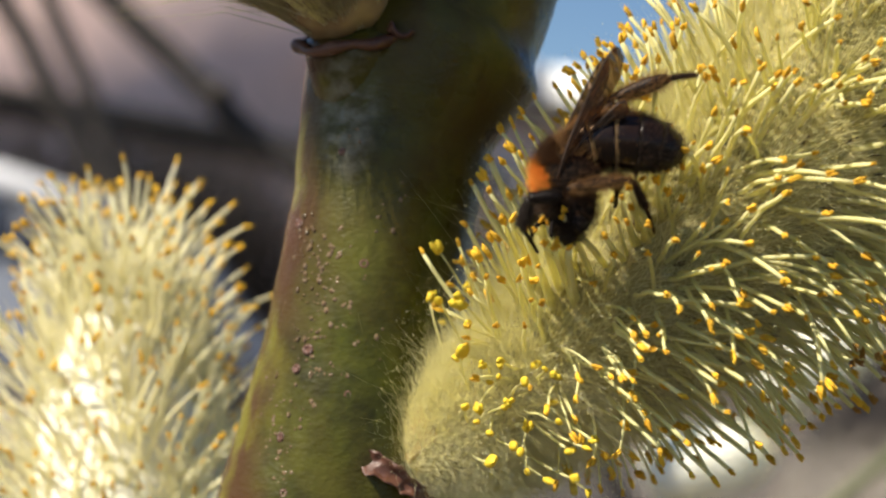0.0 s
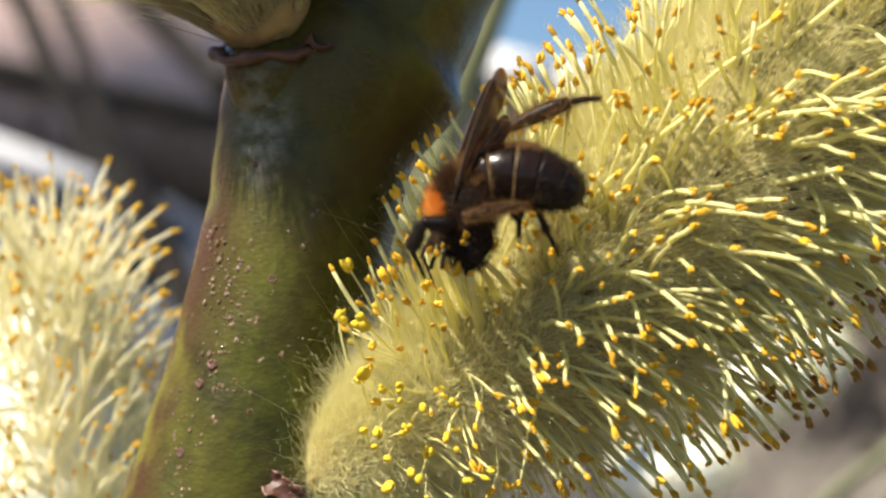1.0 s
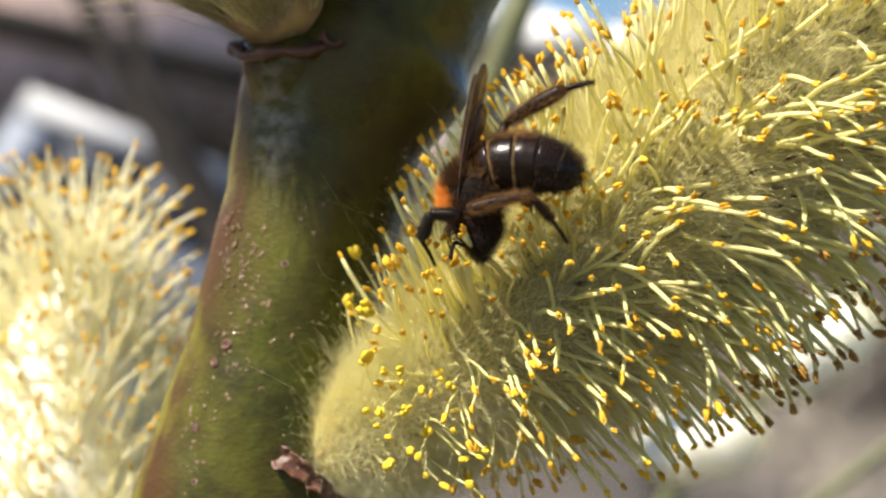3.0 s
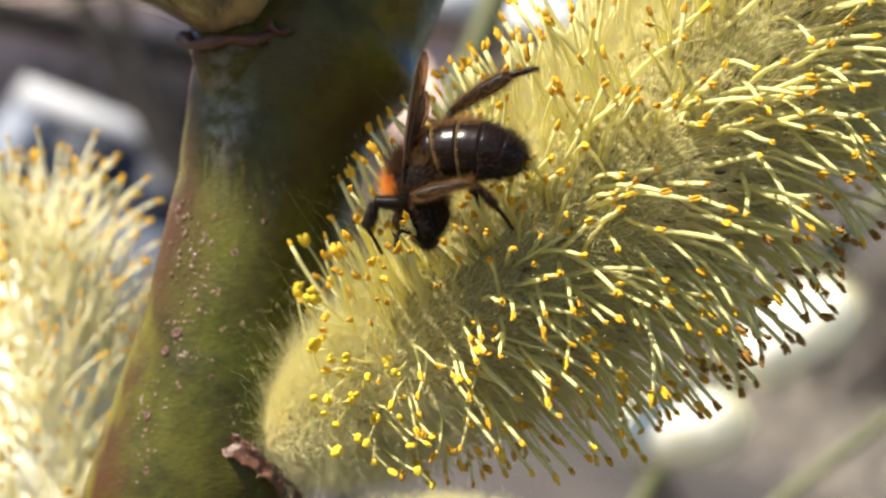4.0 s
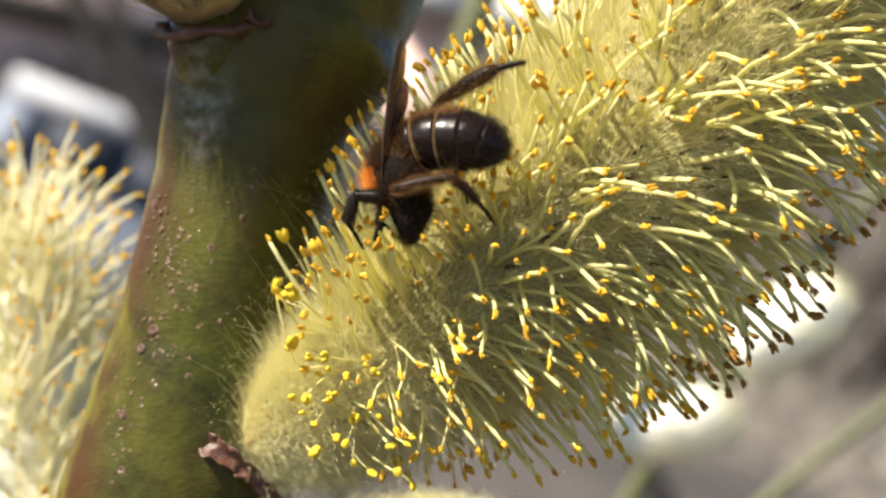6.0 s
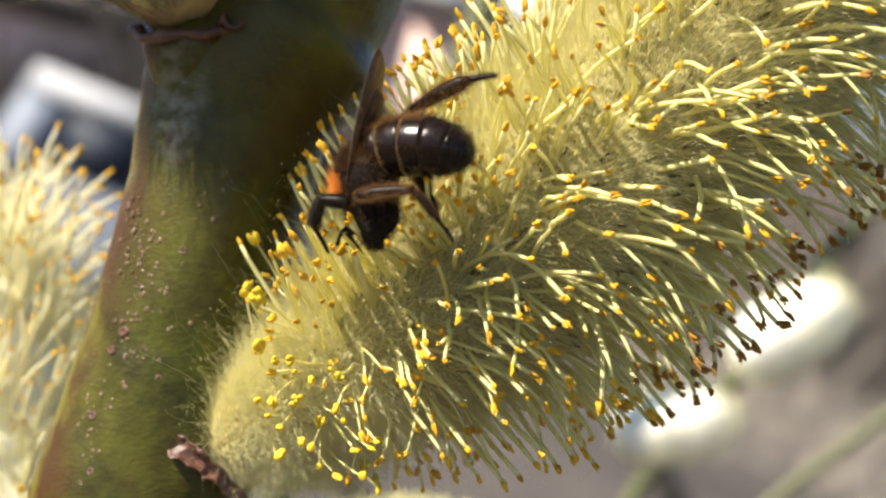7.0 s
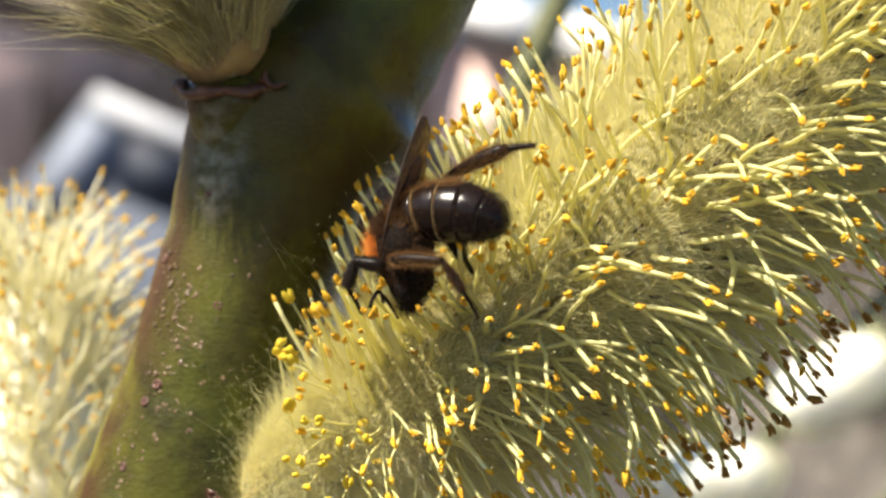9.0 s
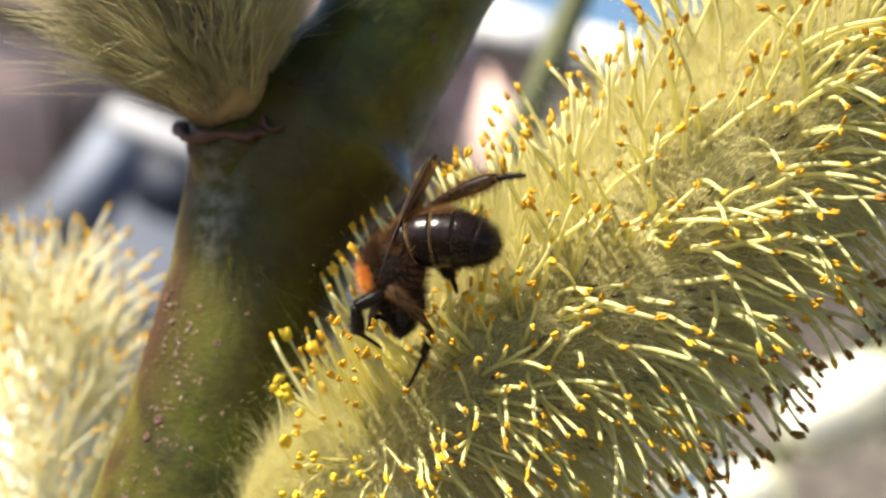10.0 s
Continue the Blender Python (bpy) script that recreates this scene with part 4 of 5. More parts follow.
def main_catkin():
    c = Catkin([(-0.90, 0.74, -0.97), (-0.53, 0.62, -0.72), (0.19, 0.50, -0.19), (0.90, 0.43, 0.40), (1.60, 0.38, 1.06), (2.30, 0.36, 1.80), (2.80, 0.36, 2.36)],
               0.60, "yellow flowering willow catkin full of stamens, beside the twig")
    c.waist = 0.58
    c.body(M_CORE)
    c.foot_hair = [0.32, 0.72, 0.80, 0.95, 0.92]
    c.crown_hair = 0.25
    c.wool(105000, 0.12, 0.34, 0.0013, M_WOOL, lean=(1.3, 0.5, 1.2), wild=0.28, thin=0.5)
    c.wool(9000, 0.14, 0.34, 0.0006, M_WOOL, lean=(0.6, 0.3, 0.8), wild=0.5, curl=0.5, rings=5, name="curly_wool")
    c.wool(11000, 0.14, 0.34, 0.0005, M_WOOL, lean=(1.2, 0.6, 0.8), wild=0.45, curl=0.5, rings=4, reach=0.24, name="foot_wool")
    c.bracts(260, 0.12)
    # the tan papery scale that still cups the foot
    rows, cols = 16, 26
    s = np.repeat(np.linspace(0.004, 0.075, rows), cols)
    phi = np.tile(np.radians(np.linspace(-115, -15, cols)), rows)
    p, t, r = c.out(s, phi)
    edge = 0.012 * np.sin(phi * 9) * (s / 0.075)
    v = p + r * (c.core(s) + 0.004)[:, None] + t * edge[:, None] - c.base
    f = [(i * cols + j, i * cols + j + 1, (i + 1) * cols + j + 1, (i + 1) * cols + j) for i in range(rows - 1) for j in range(cols - 1)]
    cup = part("inner_scale", (v, f), M_SCALE_TAN, c.ob, "tan papery inner scale cupping the foot")
    cup.modifiers.new("thick", "SOLIDIFY").thickness = 0.00010
    # pollen dust caught in the hairs
    n = 4000
    s = rng.uniform(0.02, 0.8, n)
    p, t, r = c.out(s, rng.uniform(-2.2, 2.2, n))
    q = p + r * (c.core(s) + rng.uniform(0.1, 0.55, n) * np.interp(s, [0, 0.25], [0.4, 1]))[:, None] - c.base
    g = rng.uniform(0.0014, 0.0036, n)
    v = (q[:, None] + g[:, None, None] * np.array([(1, 0, 0), (-1, 0, 0), (0, 1, 0), (0, -1, 0), (0, 0, 1), (0, 0, -1)])).reshape(-1, 3)
    tri = np.array([(0, 2, 4), (2, 1, 4), (1, 3, 4), (3, 0, 4), (2, 0, 5), (1, 2, 5), (3, 1, 5), (0, 3, 5)])
    f = (np.arange(n)[:, None, None] * 6 + tri).reshape(-1, 3)
    tagged(part("pollen", hair_mesh("pollen", v, f), M_POLLEN, c.ob, "pale yellow pollen dust"), kind="stuff")
    # stray silk threads round the foot
    n = 120
    s = rng.uniform(0.0, 0.22, n)
    p, t, r = c.out(s, np.radians(rng.uniform(-160, 60, n)))
    v, f = hairs(p + r * c.core(s)[:, None] - c.base, r + rng.normal(size=(n, 3)) * 0.5, rng.uniform(0.15, 0.40, n), 0.0004, rng.normal(size=(n, 3)) * 0.7, 7)
    tagged(part("stray_silk", hair_mesh("stray_silk", v, f), M_WOOL, c.ob, "stray silk threads"), kind="stuff")
    taken = c.placed(FOOT + FOOT_MORE, True, True) + c.placed(UPPER + UPPER_MORE + FACE + EDGE, False, True)
    for rows in (EDGE_MORE, MIDDLE, MIDTWO, RIGHT, LOWER, LOWTWO):
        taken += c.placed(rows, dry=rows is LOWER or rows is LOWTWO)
    c.stamens(1150, 0.50, 420, start=0.14, avoid=taken)
    return c


def left_catkin():
    c = Catkin([(-1.75, 1.05, -3.4), (-2.2, 2.0, -3.0), (-2.55, 2.8, -2.3), (-2.66, 3.0, -1.2), (-2.66, 3.02, -0.35), (-2.63, 3.0, 0.15)],
               0.58, "flowering willow catkin behind the twig, coloured pale cream as in full sun")
    # the paler copies brighten this catkin by colour, as full sun would
    c.rods, c.rod_material, c.small = FILAMENTS_SUNLIT, M_FILAMENT_SUNLIT, 0.95
    c.body(M_CORE_SUNLIT)
    c.wool(5500, 0.20, 0.55, 0.0024, M_WOOL_SUNLIT, lean=(0.8, 1.0, 2.0))
    c.stamens(850, 0.70, 300, foot=False, start=0.25, stop=1.0, lean=1.0, droop=0.1)
    return c


def upper_catkin():
    c = Catkin([(-1.03, 0.80, 1.29), (-1.12, 0.70, 1.55), (-1.30, 0.52, 2.0), (-1.5, 0.30, 2.6), (-1.65, 0.12, 3.1)], 0.31,
               "buff silky willow catkin just opening above the node")
    c.body(M_CORE_BUFF)
    c.bracts(70, 0.22)
    c.wool(12000, 0.45, 0.90, 0.0024, M_WOOL_BUFF, lean=(2.4, 1.5, 1.5), wild=0.12, clumps=150)
    c.wool(3000, 0.50, 0.88, 0.0024, M_WOOL, lean=(2.3, 1.6, 1.6), wild=0.12, clumps=60)
    return c


def far_catkin(points, radius, material, label, core=M_CORE_SUNLIT, fluff=1.0):
    c = Catkin(points, radius, label, group="catkins behind")
    c.body(core)
    c.wool(4000, 0.10 * fluff, 0.26 * fluff, 0.0035, material, lean=(0.2, 0.3, 1.2))
    return c


def bud_scales():
    """The crumpled brown bud scale left at the catkin's foot, and the tan inner scale behind it."""
    t = thing("bud_scale", (-0.89, 0.45, -0.93), "crumpled reddish-brown bud scale at the foot of the catkin", "bud scale")
    base = np.array([-0.89, 0.45, -0.93])
    line = smooth_line([(-1.08, 0.50, -0.81), (-1.02, 0.46, -0.86), (-0.92, 0.44, -0.92), (-0.84, 0.46, -0.99), (-0.74, 0.50, -1.10), (-0.66, 0.58, -1.22)], 40)
    tt, n1, n2 = frames_along(line)
    wide = np.interp(np.linspace(0, 1, 40), [0, 0.15, 0.4, 0.7, 1], [0.03, 0.06, 0.05, 0.035, 0.02])
    rows = 9
    v = []
    for i in range(40):
        for j in range(rows):
            a = (j / (rows - 1) - 0.5) * 2
            curl = 0.6 * abs(a) ** 2 * wide[i]
            off = n2[i] * a * wide[i] + n1[i] * curl
            p = line[i] + off
            p = p + np.array([noise.noise(Vector(p * 22)), noise.noise(Vector(p * 22 + 5)), noise.noise(Vector(p * 22 + 9))]) * 0.022
            v.append(p - base)
    top = np.array(v)
    low = top + np.repeat(-n1, rows, 0) * -0.012
    n = 40 * rows
    f = [(i * rows + j, i * rows + j + 1, (i + 1) * rows + j + 1, (i + 1) * rows + j) for i in range(39) for j in range(rows - 1)]
    f2 = [tuple(q + n for q in r)[::-1] for r in f]
    rim = [(i * rows, (i + 1) * rows, (i + 1) * rows + n, i * rows + n) for i in range(39)]
    rim += [(i * rows + rows - 1, i * rows + rows - 1 + n, (i + 1) * rows + rows - 1 + n, (i + 1) * rows + rows - 1) for i in range(39)]
    part("blade", (np.concatenate([top, low]), f + f2 + rim), M_SCALE, t)



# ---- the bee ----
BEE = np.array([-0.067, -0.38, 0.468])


def bee():
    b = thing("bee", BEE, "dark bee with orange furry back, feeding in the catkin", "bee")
    P = {}

    def own(name, at, data, material, parent=b, label="", shift=None):
        """A part with its origin at a joint, so that it can turn there."""
        at = np.asarray(at, float)
        v, f = data
        ob = part(name, (np.asarray(v, float) - at, f), material, parent, label)
        ob.location = Vector(at - (0 if shift is None else np.asarray(shift))) * CM
        return ob

    def egg(a, c, r, n=16, sides=28, squash=1.0, power=2.0):
        """An egg from a to c."""
        a, c = np.asarray(a, float), np.asarray(c, float)
        d = c - a
        v, f = blob(round_profile(0, np.linalg.norm(d), r, n, power), sides, squash)
        x = unit(d)
        y = unit(np.cross((0, 0, 1) if abs(x[2]) < 0.9 else (1, 0, 0), x))
        z = np.cross(x, y)
        return v @ np.stack([x, y, z]) + a, f

    def pelt(v, n, centre, lo, hi, thick, keep, comb=(0, 0, 0), wild=0.25):
        """Hair rooted on a body's vertices where keep(point, outward) holds."""
        v = np.asarray(v)
        o = unit(v - np.asarray(centre))
        ok = np.array([keep(p, q) for p, q in zip(v, o)])
        idx = rng.choice(np.flatnonzero(ok), n)
        root = v[idx] + rng.normal(size=(n, 3)) * 0.008
        way = unit(o[idx] + np.asarray(comb) + rng.normal(size=(n, 3)) * wild)
        return hairs(root, way, rng.uniform(lo, hi, n), thick, rng.normal(size=(n, 3)) * 0.15)

    # thorax, with its pile
    tv, tf = egg((0.045, 0.02, 0.155), (-0.005, -0.02, -0.165), 0.135)
    th = own("thorax", (0, 0, 0), (tv, tf), M_CHITIN_MATT)
    fur = part("orange_fur", hair_mesh("fur", *pelt(tv, 3600, (0.03, 0, 0), 0.02, 0.075, 0.0004, lambda p, o: o[0] < -0.89 + rng.normal() * 0.04 and p[2] < rng.normal() * 0.03 + 0.035, (-0.1, 0, 0.0), 0.6)), M_ORANGE, th, "bright orange fur on the back")
    part("back_fur", hair_mesh("fur", *pelt(tv, 2600, (0.03, 0, 0), 0.02, 0.07, 0.0005, lambda p, o: o[0] < -0.6 and p[2] > 0.02, (-0.1, 0, 0.4), 0.5)), M_BROWN, th, "brown fur behind the orange")
    part("brown_fur", hair_mesh("fur", *pelt(tv, 6500, (-0.02, 0, 0), 0.02, 0.05, 0.0005, lambda p, o: o[0] > -0.84, (0.1, 0, 0.15))), M_BROWN, th, "dark brown fur on the sides")
    part("waist_fur", hair_mesh("fur", *pelt(tv, 2600, (-0.02, 0, 0), 0.04, 0.095, 0.0004, lambda p, o: p[2] > 0.05 and o[0] > -0.6, (0.35, -0.15, 0.5), 0.35)), M_RUSSET, th, "long tawny fur over the waist")
    P["thorax"] = th

    # head
    hv, hf = egg((-0.01, 0.01, -0.04), (0.07, 0.05, -0.29), 0.138, squash=0.85, power=2.4)
    hv[:, 0] = 0.04 + (hv[:, 0] - 0.04) * np.interp(hv[:, 2], [-0.30, -0.17, -0.06], [0.55, 1.0, 1.0])
    hd = own("head", (0.02, -0.02, -0.15), (hv, hf), M_CHITIN_MATT)
    j = np.array([0.02, -0.02, -0.15])
    part("crown_fur", hair_mesh("fur", *[x if k else x - j for k, x in enumerate(pelt(hv, 1500, (0.04, 0, -0.2), 0.03, 0.07, 0.00045, lambda p, o: p[2] > -0.2, (0.1, 0, -0.3), 0.4))]), M_BROWN, hd, "brown fur behind the head")
    part("face_fur", hair_mesh("fur", *[x if k else x - j for k, x in enumerate(pelt(hv, 6500, (0.04, 0, -0.2), 0.015, 0.042, 0.0005, lambda p, o: True))]), M_BLACKHAIR, hd, "dark fur on the head")
    for y in (-0.085, 0.085):
        ev, ef = egg((0.01, y * 0.85, -0.17), (0.06, y * 0.85, -0.27), 0.036)
        part("eye", (ev - j, ef), M_EYE, hd, "glossy black compound eye")
        s = np.array([-0.03, y * 0.5, -0.25])
        line = smooth_line([s, s + (-0.05, y * 0.25, 0.012), s + (-0.065, y * 0.5, -0.02), s + (-0.07, y * 0.7, -0.06)], 18)
        part("antenna", tube(line - j, np.r_[np.full(5, 0.007), np.full(13, 0.0095)], 8), M_CHITIN_MATT, hd)
    P["head"] = hd

    # abdomen: overlapping rings, each with its hind fringe
    a0 = np.array([0.0, 0.0, 0.095])
    ab = thing_part("abdomen", b, a0)
    spine = smooth_line([(-0.02, 0.0, 0.085), (0.10, -0.03, 0.125), (0.24, -0.065, 0.135), (0.38, -0.105, 0.116), (0.50, -0.135, 0.070)], 41)
    rad = np.interp(np.linspace(0, 1, 41), [0, 0.06, 0.16, 0.32, 0.5, 0.68, 0.84, 0.94, 1], [0.025, 0.073, 0.108, 0.130, 0.135, 0.126, 0.102, 0.072, 0.020])
    cuts = [0, 9, 17, 25, 32, 40]
    for i, (p, q) in enumerate(zip(cuts[:-1], cuts[1:])):
        lip = np.linspace(0.0, 0.006, q - p + 1)
        v, f = tube(spine[p:q + 1] - a0, rad[p:q + 1] + lip, 36)
        part("tergite", (v, f), M_CHITIN, ab, "glossy black-brown abdomen ring")
        if 0 < i:
            w = np.linspace(0, 2 * np.pi, 260)
            _, m1, m2 = frames_along(spine)
            o = np.cos(w)[:, None] * m1[p] + np.sin(w)[:, None] * m2[p]
            root = spine[p] - a0 + o * (rad[p] + 0.004)
            t = unit(np.gradient(spine, axis=0))[p]
            v, f = hairs(root, o * 0.35 + t + rng.normal(size=o.shape) * 0.15, rng.uniform(0.012, 0.028, 260), 0.0007, rng.normal(size=o.shape) * 0.1)
            part("fringe", hair_mesh("fringe", v, f), M_TAWNY if i < 3 else M_BLACKHAIR, ab, "pale hair fringe between the rings")
    sv, _ = tube(spine - a0, rad, 30)
    cen = np.repeat(spine - a0, 30, 0)
    o = unit(sv - cen)
    for nm, mt, n, zz, x0 in (("back_fur", M_RUSSET, 1500, 0.7, 0.0), ("tail_fur", M_BLACKHAIR, 2600, -2, 0.27), ("side_fur", M_BROWN, 800, -2, 0.0)):
        ok = np.flatnonzero((o[:, 2] > zz) & (sv[:, 0] > x0) & ((sv[:, 0] < 0.3) | (nm != "back_fur")))
        idx = rng.choice(ok, n)
        v, f = hairs(sv[idx] + rng.normal(size=(n, 3)) * 0.006, o[idx] + np.array([0.5, 0.1, 0.1]) + rng.normal(size=(n, 3)) * 0.2,
                     rng.uniform(0.012, 0.034, n) * (1.2 if nm == "back_fur" else 1), 0.0006, rng.normal(size=(n, 3)) * 0.1)
        part(nm, hair_mesh("fur", v, f), mt, ab)
    P["abdomen"] = ab

    # wings: two pairs folded up over the back
    def wing(name, root, tip, across, wide, label):
        root, tip = np.asarray(root, float), np.asarray(tip, float)
        L = tip - root
        n, m = 22, 9
        u = np.linspace(0, 1, n)
        lead = np.interp(u, [0, 0.08, 0.3, 0.7, 0.9, 0.97, 1], [0.03, 0.10, 0.16, 0.18, 0.16, 0.10, 0.02]) * wide
        trail = np.interp(u, [0, 0.08, 0.3, 0.6, 0.8, 0.95, 1], [0.03, 0.15, 0.45, 0.78, 0.82, 0.50, 0.02]) * wide
        W = unit(np.asarray(across, float) - unit(L) * (np.asarray(across, float) @ unit(L)))
        N = unit(np.cross(L, W))
        v = []
        for i in range(n):
            for k in range(m):
                e = -lead[i] + (lead[i] + trail[i]) * k / (m - 1)
                ripple = 0.008 * math.sin(k * 1.9) * math.sin(math.pi * u[i]) - 0.05 * u[i] ** 2 * (1 if e < 0 else 1.4)
                v.append(L * u[i] + W * e + N * ripple)
        v = np.array(v)
        f = [(i * m + k, i * m + k + 1, (i + 1) * m + k + 1, (i + 1) * m + k) for i in range(n - 1) for k in range(m - 1)]
        ob = part(name, (v, f), M_WING, b, label)
        ob.location = Vector(root) * CM
        so = ob.modifiers.new("film", "SOLIDIFY")
        so.thickness = 0.000025
        g = v.reshape(n, m, 3)
        for line, r in ((g[:, 0], 0.0055), (g[:18, 2], 0.0022), (g[2:16, 4], 0.002), (g[3:12, 6], 0.0018), (g[12, 0:6], 0.0016), (g[8, 2:8], 0.0016)):
            part("vein", tube(line, np.linspace(r, r * 0.5, len(line)), 6), M_VEIN, ob)
        return ob

    P["forewing"] = wing("forewing", (-0.065, -0.10, -0.04), (0.035, -0.08, 0.58), (0.16, 0.60, 0.0), 0.155, "smoky brown forewing held up over the back")
    P["hindwing"] = wing("hindwing", (-0.045, -0.085, 0.0), (0.02, -0.02, 0.40), (0.3, 0.6, 0.0), 0.10, "smoky brown hindwing")
    P["forewing_far"] = wing("forewing", (-0.065, 0.08, -0.04), (0.005, 0.20, 0.56), (0.10, 0.6, 0.0), 0.15, "smoky brown forewing held up over the back")
    P["hindwing_far"] = wing("hindwing", (-0.045, 0.085, 0.0), (0.0, 0.17, 0.40), (0.2, 0.6, 0.0), 0.10, "smoky brown hindwing")

    # legs: femur, shin and foot, each with its bristles
    def leg(name, pts, radii, fur, label):
        pts = [np.asarray(p, float) for p in pts]
        a = pts[0]
        root = None
        for k, nm in enumerate(("femur", "tibia", "tarsus")):
            p, q = pts[k], pts[k + 1]
            u = np.linspace(0, 1, 9)
            line = p + np.outer(u, q - p) + np.outer(np.sin(np.pi * u), unit(np.cross(q - p, (0, 1, 0)))) * 0.02 * np.linalg.norm(q - p)
            prof = ([0.5, 0.9, 1.0, 1.05, 1.0, 0.95, 0.85, 0.75, 0.7], [0.55, 0.7, 0.85, 0.95, 1.05, 1.1, 1.1, 1.0, 0.7],
                    [0.8, 1.0, 0.9, 0.75, 0.85, 0.65, 0.75, 0.55, 0.35])[k]
            v, f = tube(line - a, radii[k] * np.array(prof), 12)
            ob = part(name if k == 0 else nm, (v, f), M_LEG, b if k == 0 else root, label if k == 0 else "")
            if k == 0:
                root = ob
                ob.location = Vector(a) * CM
            n = (1300, 1700, 500)[k]
            ring, side, w = rng.integers(0, 8, n), rng.integers(0, 12, n), rng.uniform(size=(n, 2))
            g = v.reshape(9, 12, 3)
            low = g[ring, side] * (1 - w[:, :1]) + g[ring, (side + 1) % 12] * w[:, :1]
            high = g[ring + 1, side] * (1 - w[:, :1]) + g[ring + 1, (side + 1) % 12] * w[:, :1]
            root_at = low * (1 - w[:, 1:]) + high * w[:, 1:]
            o = unit(root_at - ((line - a)[ring] * (1 - w[:, 1:]) + (line - a)[ring + 1] * w[:, 1:]))
            hv, hf = hairs(root_at, o + 0.8 * unit(q - p) + rng.normal(size=(n, 3)) * 0.3, rng.uniform(0.3, 1.0, n) * fur[k] * 0.8, 0.00045, rng.normal(size=(n, 3)) * 0.1)
            part("bristles", hair_mesh("bristles", hv, hf), M_RUSSET if (k == 1 and fur[1] > 0.04) or (k == 0 and fur[0] > 0.045) else M_BROWN if fur[0] > 0.028 else M_BLACKHAIR, ob if k == 0 else root)
        return root

    P["hind_far"] = leg("hind_leg", [(0.06, 0.06, 0.03), (0.165, 0.10, 0.325), (0.43, -0.02, 0.478), (0.56, -0.06, 0.508)], (0.025, 0.033, 0.016), (0.03, 0.06, 0.03), "raised hind leg with a furry shin")
    P["mid_near"] = leg("middle_leg", [(-0.03, -0.13, -0.085), (0.255, -0.17, -0.02), (0.36, -0.12, -0.13), (0.44, -0.06, -0.235)], (0.026, 0.015, 0.008), (0.055, 0.03, 0.02), "brown middle leg reaching out over the stamens")
    P["front_near"] = leg("front_leg", [(-0.05, -0.11, -0.11), (-0.195, -0.09, -0.10), (-0.235, -0.03, -0.22), (-0.165, 0.02, -0.345)], (0.030, 0.026, 0.010), (0.025, 0.03, 0.015), "bent dark front leg gripping the stamens")
    P["hind_near"] = leg("hind_leg", [(0.07, -0.07, 0.0), (0.20, -0.02, 0.05), (0.27, 0.10, -0.05), (0.30, 0.22, -0.14)], (0.024, 0.026, 0.012), (0.02, 0.04, 0.02), "hind leg tucked under the belly")
    P["mid_far"] = leg("middle_leg", [(0.0, 0.10, -0.07), (-0.10, 0.22, -0.05), (-0.05, 0.32, -0.17), (0.0, 0.38, -0.28)], (0.024, 0.020, 0.010), (0.02, 0.02, 0.02), "middle leg on the far side")
    P["front_far"] = leg("front_leg", [(0.0, 0.08, -0.13), (-0.10, 0.16, -0.16), (-0.12, 0.24, -0.26), (-0.06, 0.30, -0.36)], (0.022, 0.018, 0.009), (0.02, 0.02, 0.02), "front leg on the far side")
    return b, P


def thing_part(name, parent, at):
    """A carrier for the pieces of a part: a small inner body that the pieces sit on."""
    v, f = blob(round_profile(0.02, 0.36, 0.07, 10), 14)
    ob = part(name, (v, f), M_CHITIN_MATT, parent)
    ob.location = Vector(at) * CM
    return ob


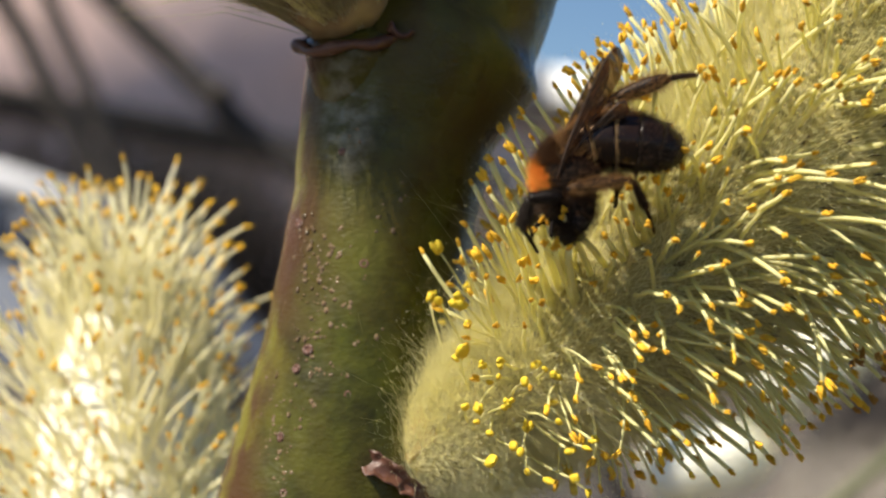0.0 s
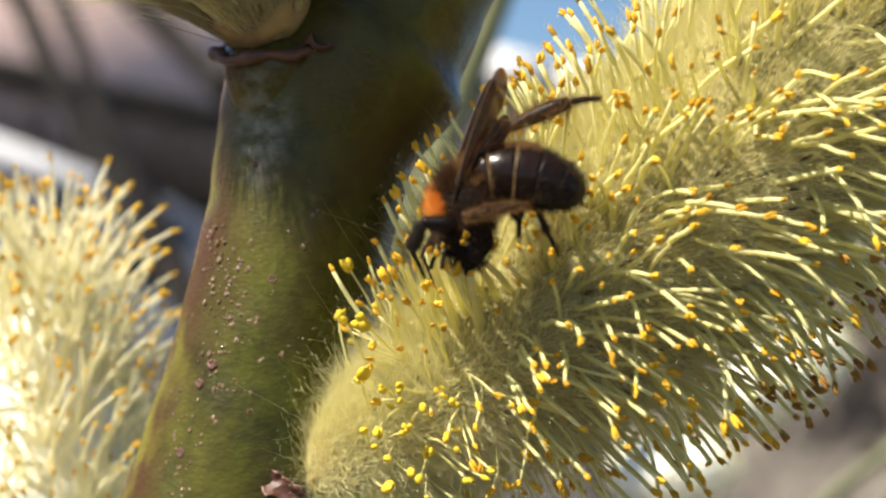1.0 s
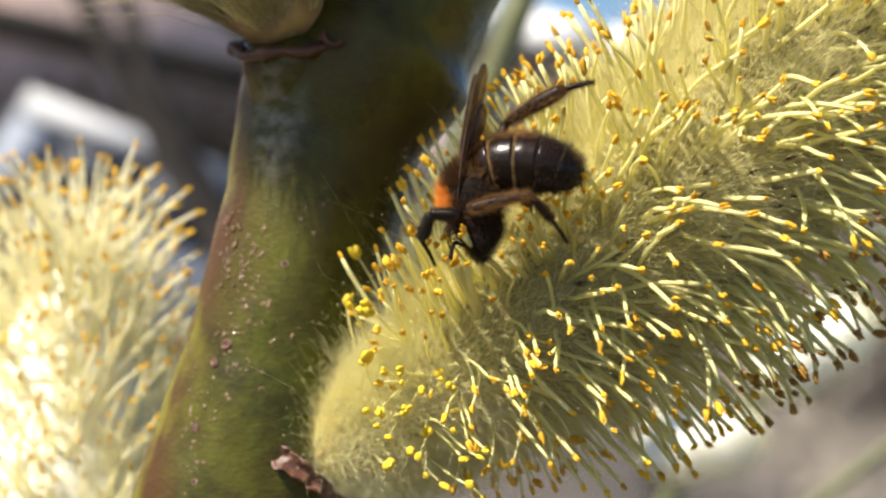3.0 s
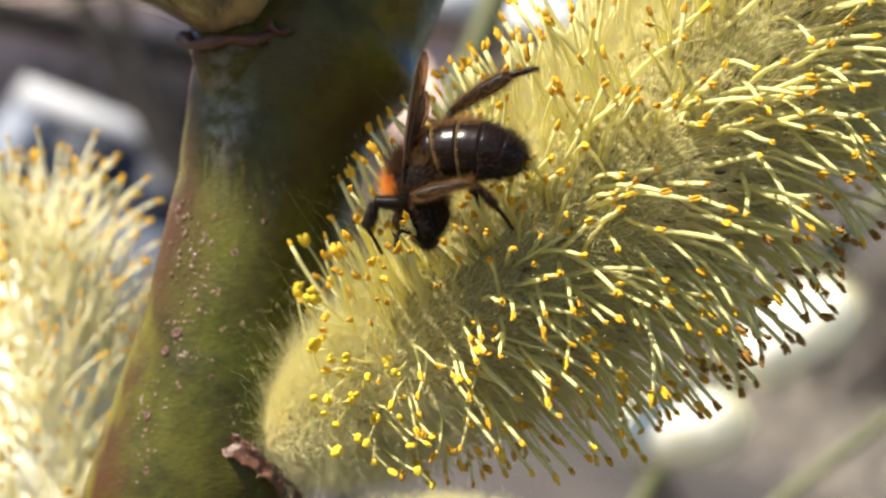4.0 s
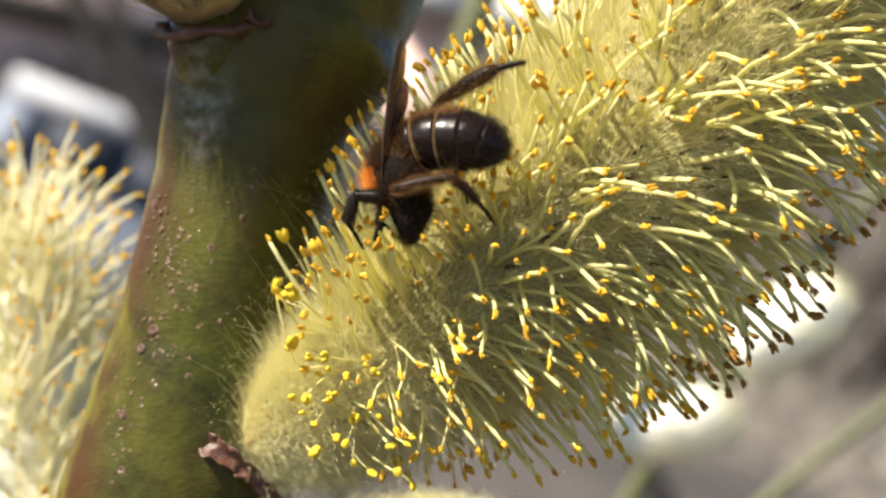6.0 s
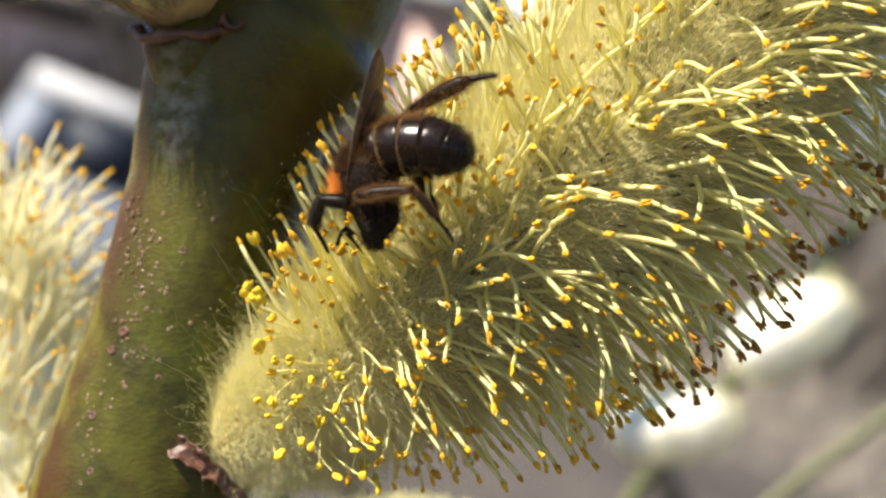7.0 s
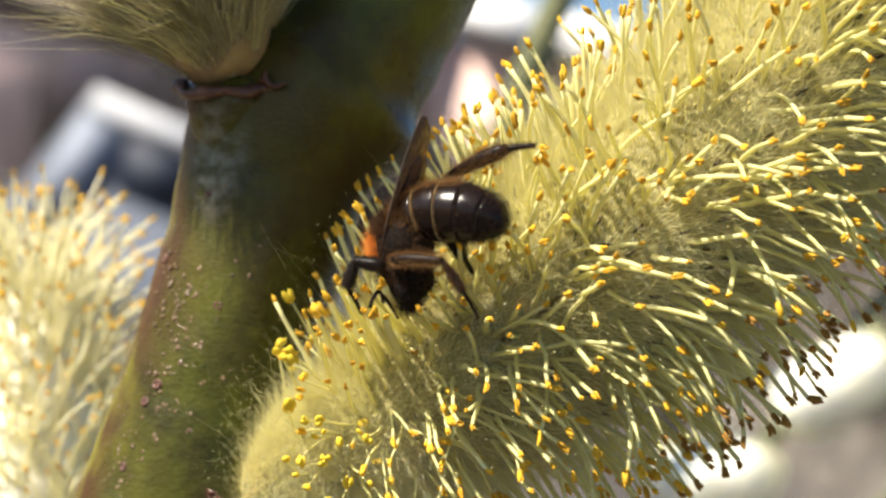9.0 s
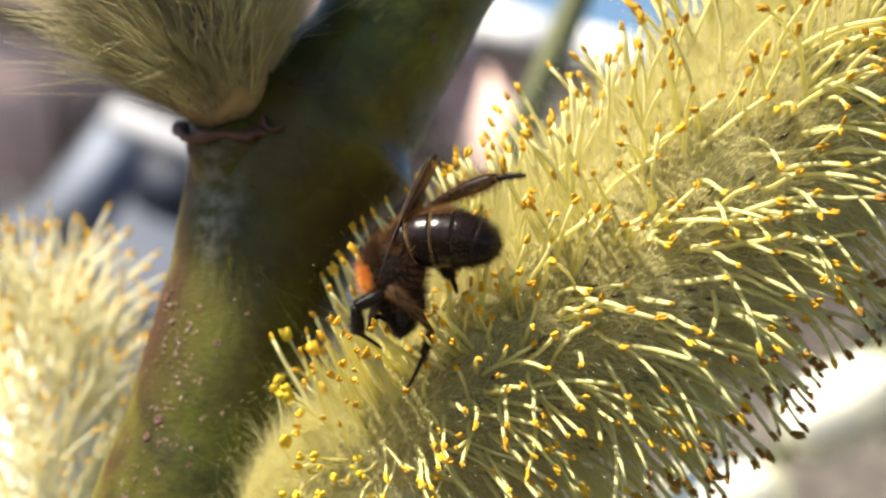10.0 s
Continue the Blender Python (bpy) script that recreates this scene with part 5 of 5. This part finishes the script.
def motions():
    """The bee: a slow turn and shuffle, wings folding, legs feeling about, the head working down and up."""
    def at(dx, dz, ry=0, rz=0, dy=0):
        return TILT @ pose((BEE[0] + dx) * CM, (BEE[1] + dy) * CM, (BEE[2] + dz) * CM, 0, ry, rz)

    walk(the_bee, [(0.0, at(-0.025, 0.006, 3, 11, -0.05)), (0.5, at(-0.04, 0.004, 3, 10, -0.05)), (1.0, at(-0.055, -0.010, 4, 9, -0.04)), (1.5, at(-0.040, -0.010, 3, 7, -0.03)),
                   (2.2, at(-0.025, 0.0, 1, 5)), (3.5, at(-0.004, 0.004, 0, 1)), (4.5, at(0, 0, 0, 0)), (5.5, at(0.004, 0.014, -1, -2)), (6.2, at(0.004, 0.010, -1, -4)),
                   (7.5, at(0.012, 0.008, 0, -8)), (8.5, at(0.014, 0.010, 0, -8)), (9.0, at(0.018, 0.014, 0, -8)), (9.5, at(0.018, 0.022, 0, -6)), (9.75, at(0.012, 0.050, -3, -2)), (10.0, at(0.015, 0.085, -6, 4))])

    def turn(ob, rows):
        p = ob.location / CM
        walk(ob, [(t, pose(p[0] * CM, p[1] * CM, p[2] * CM, rx, ry, rz)) for t, rx, ry, rz in rows])

    fold = [(0.0, 0, 11, -36), (1.0, 0, 2, -26), (1.5, 0, 0, -14), (3.5, 0, -5, -4), (4.5, 0, -5.5, 0), (5.5, 0, -6.5, 0), (7.5, 0, 0, 4), (9.0, 0, 1, 4), (9.5, 0, 3, 4), (10.0, 0, 14, 0)]
    spread = {0.0: 16, 1.0: 8}
    for k in ("forewing", "forewing_far"):
        turn(PARTS[k], fold)
    for k in ("hindwing", "hindwing_far"):
        turn(PARTS[k], [(t, rx, ry + spread.get(t, 0), rz) for t, rx, ry, rz in fold])
    turn(PARTS["head"], [(0.0, 0, 8, 10), (0.5, 0, 6, 8), (1.0, 0, 2, 4), (2.2, 0, 0, 0), (4.5, 0, 0, 0), (6.2, 0, 2, 0), (7.5, 0, 3, -4), (9.0, 0, 3, -4), (9.5, 0, 2, -4), (10.0, 0, 10, 6)])
    turn(PARTS["abdomen"], [(0.0, 0, 0, 0), (1.0, 0, 4, 0), (2.2, 0, 2, 0), (4.5, 0, 0, 0), (7.5, 0, -2, 0), (9.5, 0, -2, 0), (10.0, 0, 2, 0)])
    turn(PARTS["mid_near"], [(0.0, 0, 4, 8), (1.0, 0, -2, 6), (2.2, 0, 0, 3), (3.5, 0, 0, 0), (4.5, 0, 0, 0), (6.2, 0, 2, 0), (7.5, 0, 10, -14), (9.0, 0, 12, -16), (9.5, 0, 16, -18), (9.75, 0, 38, 5), (10.0, 0, 58, 34)])
    turn(PARTS["front_near"], [(0.0, 0, -10, 0), (1.0, 0, -4, 0), (2.2, 0, 0, 0), (4.5, 0, 0, 0), (7.5, 0, 2, 0), (9.5, 0, 2, 0), (9.75, 0, -10, 0), (10.0, 0, -25, 10)])
    turn(PARTS["hind_far"], [(0.0, 0, 6, 4), (1.0, 0, 2, 4), (2.2, 0, 0, 0), (4.5, 0, 0, 0), (7.5, 0, 6, 0), (9.5, 0, 6, 0), (10.0, 0, 12, 0)])


# ---- build ----
ground()
dry_grass()
house()
car()
bucket()
shrub((-222, 1340, -119), 240, 40, 208, 1100, 1.4, "leafless grey hedge in front of the house", material=M_BARK_FAR)
shrub((305, 900, -36), 300, 120, 190, 900, 1.2, "bare grey garden shrub under the sky", 0.35, M_BARK_PALE)
shrub((80, 1250, -36), 240, 60, 150, 700, 1.3, "bare grey garden shrub beside the house", 0.3, M_BARK_PALE)
back_twig([(-36, 150, 38), (-25.5, 150, 27.6), (-20, 150, 21.8), (-14.7, 150, 16.2), (-8.5, 150, 11.0), (12, 151, -8), (28, 152, -60)], 1.3, 1.1, M_BARK_FAR, "dark bare branch crossing the garden behind")
back_twig([(-24, 100, 30), (-21.0, 100, 17.7), (-19.6, 100, 14.5), (-18.2, 100, 10.0), (-15, 101, 4), (-12, 102, -50)], 0.6, 0.6, M_BARK_FAR, "dark bare branch of the shrub behind")
back_twig([(-28, 110, 24), (-26, 110, 20.0), (-23.7, 110, 15.4), (-20.5, 110, 9.3), (-17.3, 110, 3.2), (-8, 111, -14), (2, 112, -56)], 0.8, 0.8, M_BARK_FAR, "dark bare branch of the shrub behind")
back_twig([(3.0, 18, 10.16), (1.33, 18, 5.0), (0.82, 18, 3.71), (0.30, 18, 2.29), (-0.34, 18, 0.87), (-2.9, 18.6, -5.3), (-7, 20, -46)], 0.22, 0.30, M_BARK_OLIVE, "olive willow twig behind")
back_twig([(1.0, 21, -46), (2.24, 20.9, -10.0), (3.2, 21.0, -4.35), (5.17, 20.9, -1.9), (6.75, 20.6, 0.3), (10.2, 21.1, 3.0)], 0.24, 0.14, M_BARK_OLIVE, "olive willow twig carrying pale catkins")
back_twig([(-3, 23, -46), (3.0, 22, -7.2), (5.8, 22, -4.4), (7.9, 22, -2.8), (13, 22, 0.8)], 0.17, 0.12, M_BARK_OLIVE, "olive willow twig behind")
far_catkin([(3.15, 20.51, -3.07), (3.4, 20.27, -2.98), (3.95, 20.15, -2.88), (4.86, 20.03, -2.74)], 0.56, M_WOOL_SUNLIT, "white silky catkin glowing in the sun behind")
far_catkin([(4.98, 20.51, -1.85), (5.29, 20.27, -1.6), (5.9, 20.15, -1.24), (6.63, 20.03, -0.81)], 0.61, M_WOOL_SUNLIT, "white silky catkin glowing in the sun behind")
far_catkin([(-1.12, 4.0, -2.18), (-0.61, 4.0, -2.06), (-0.09, 4.0, -1.96), (0.81, 4.0, -2.02)], 0.28, M_WOOL, "pale cream catkin below the twig", M_CORE, 0.6)

the_twig, twig_base = twig()
leaf_scar(the_twig, twig_base)
left_catkin()
upper_catkin()
bud_scales()
the_bee, PARTS = bee()
main_catkin()
lenticels(the_twig, twig_base)
motions()
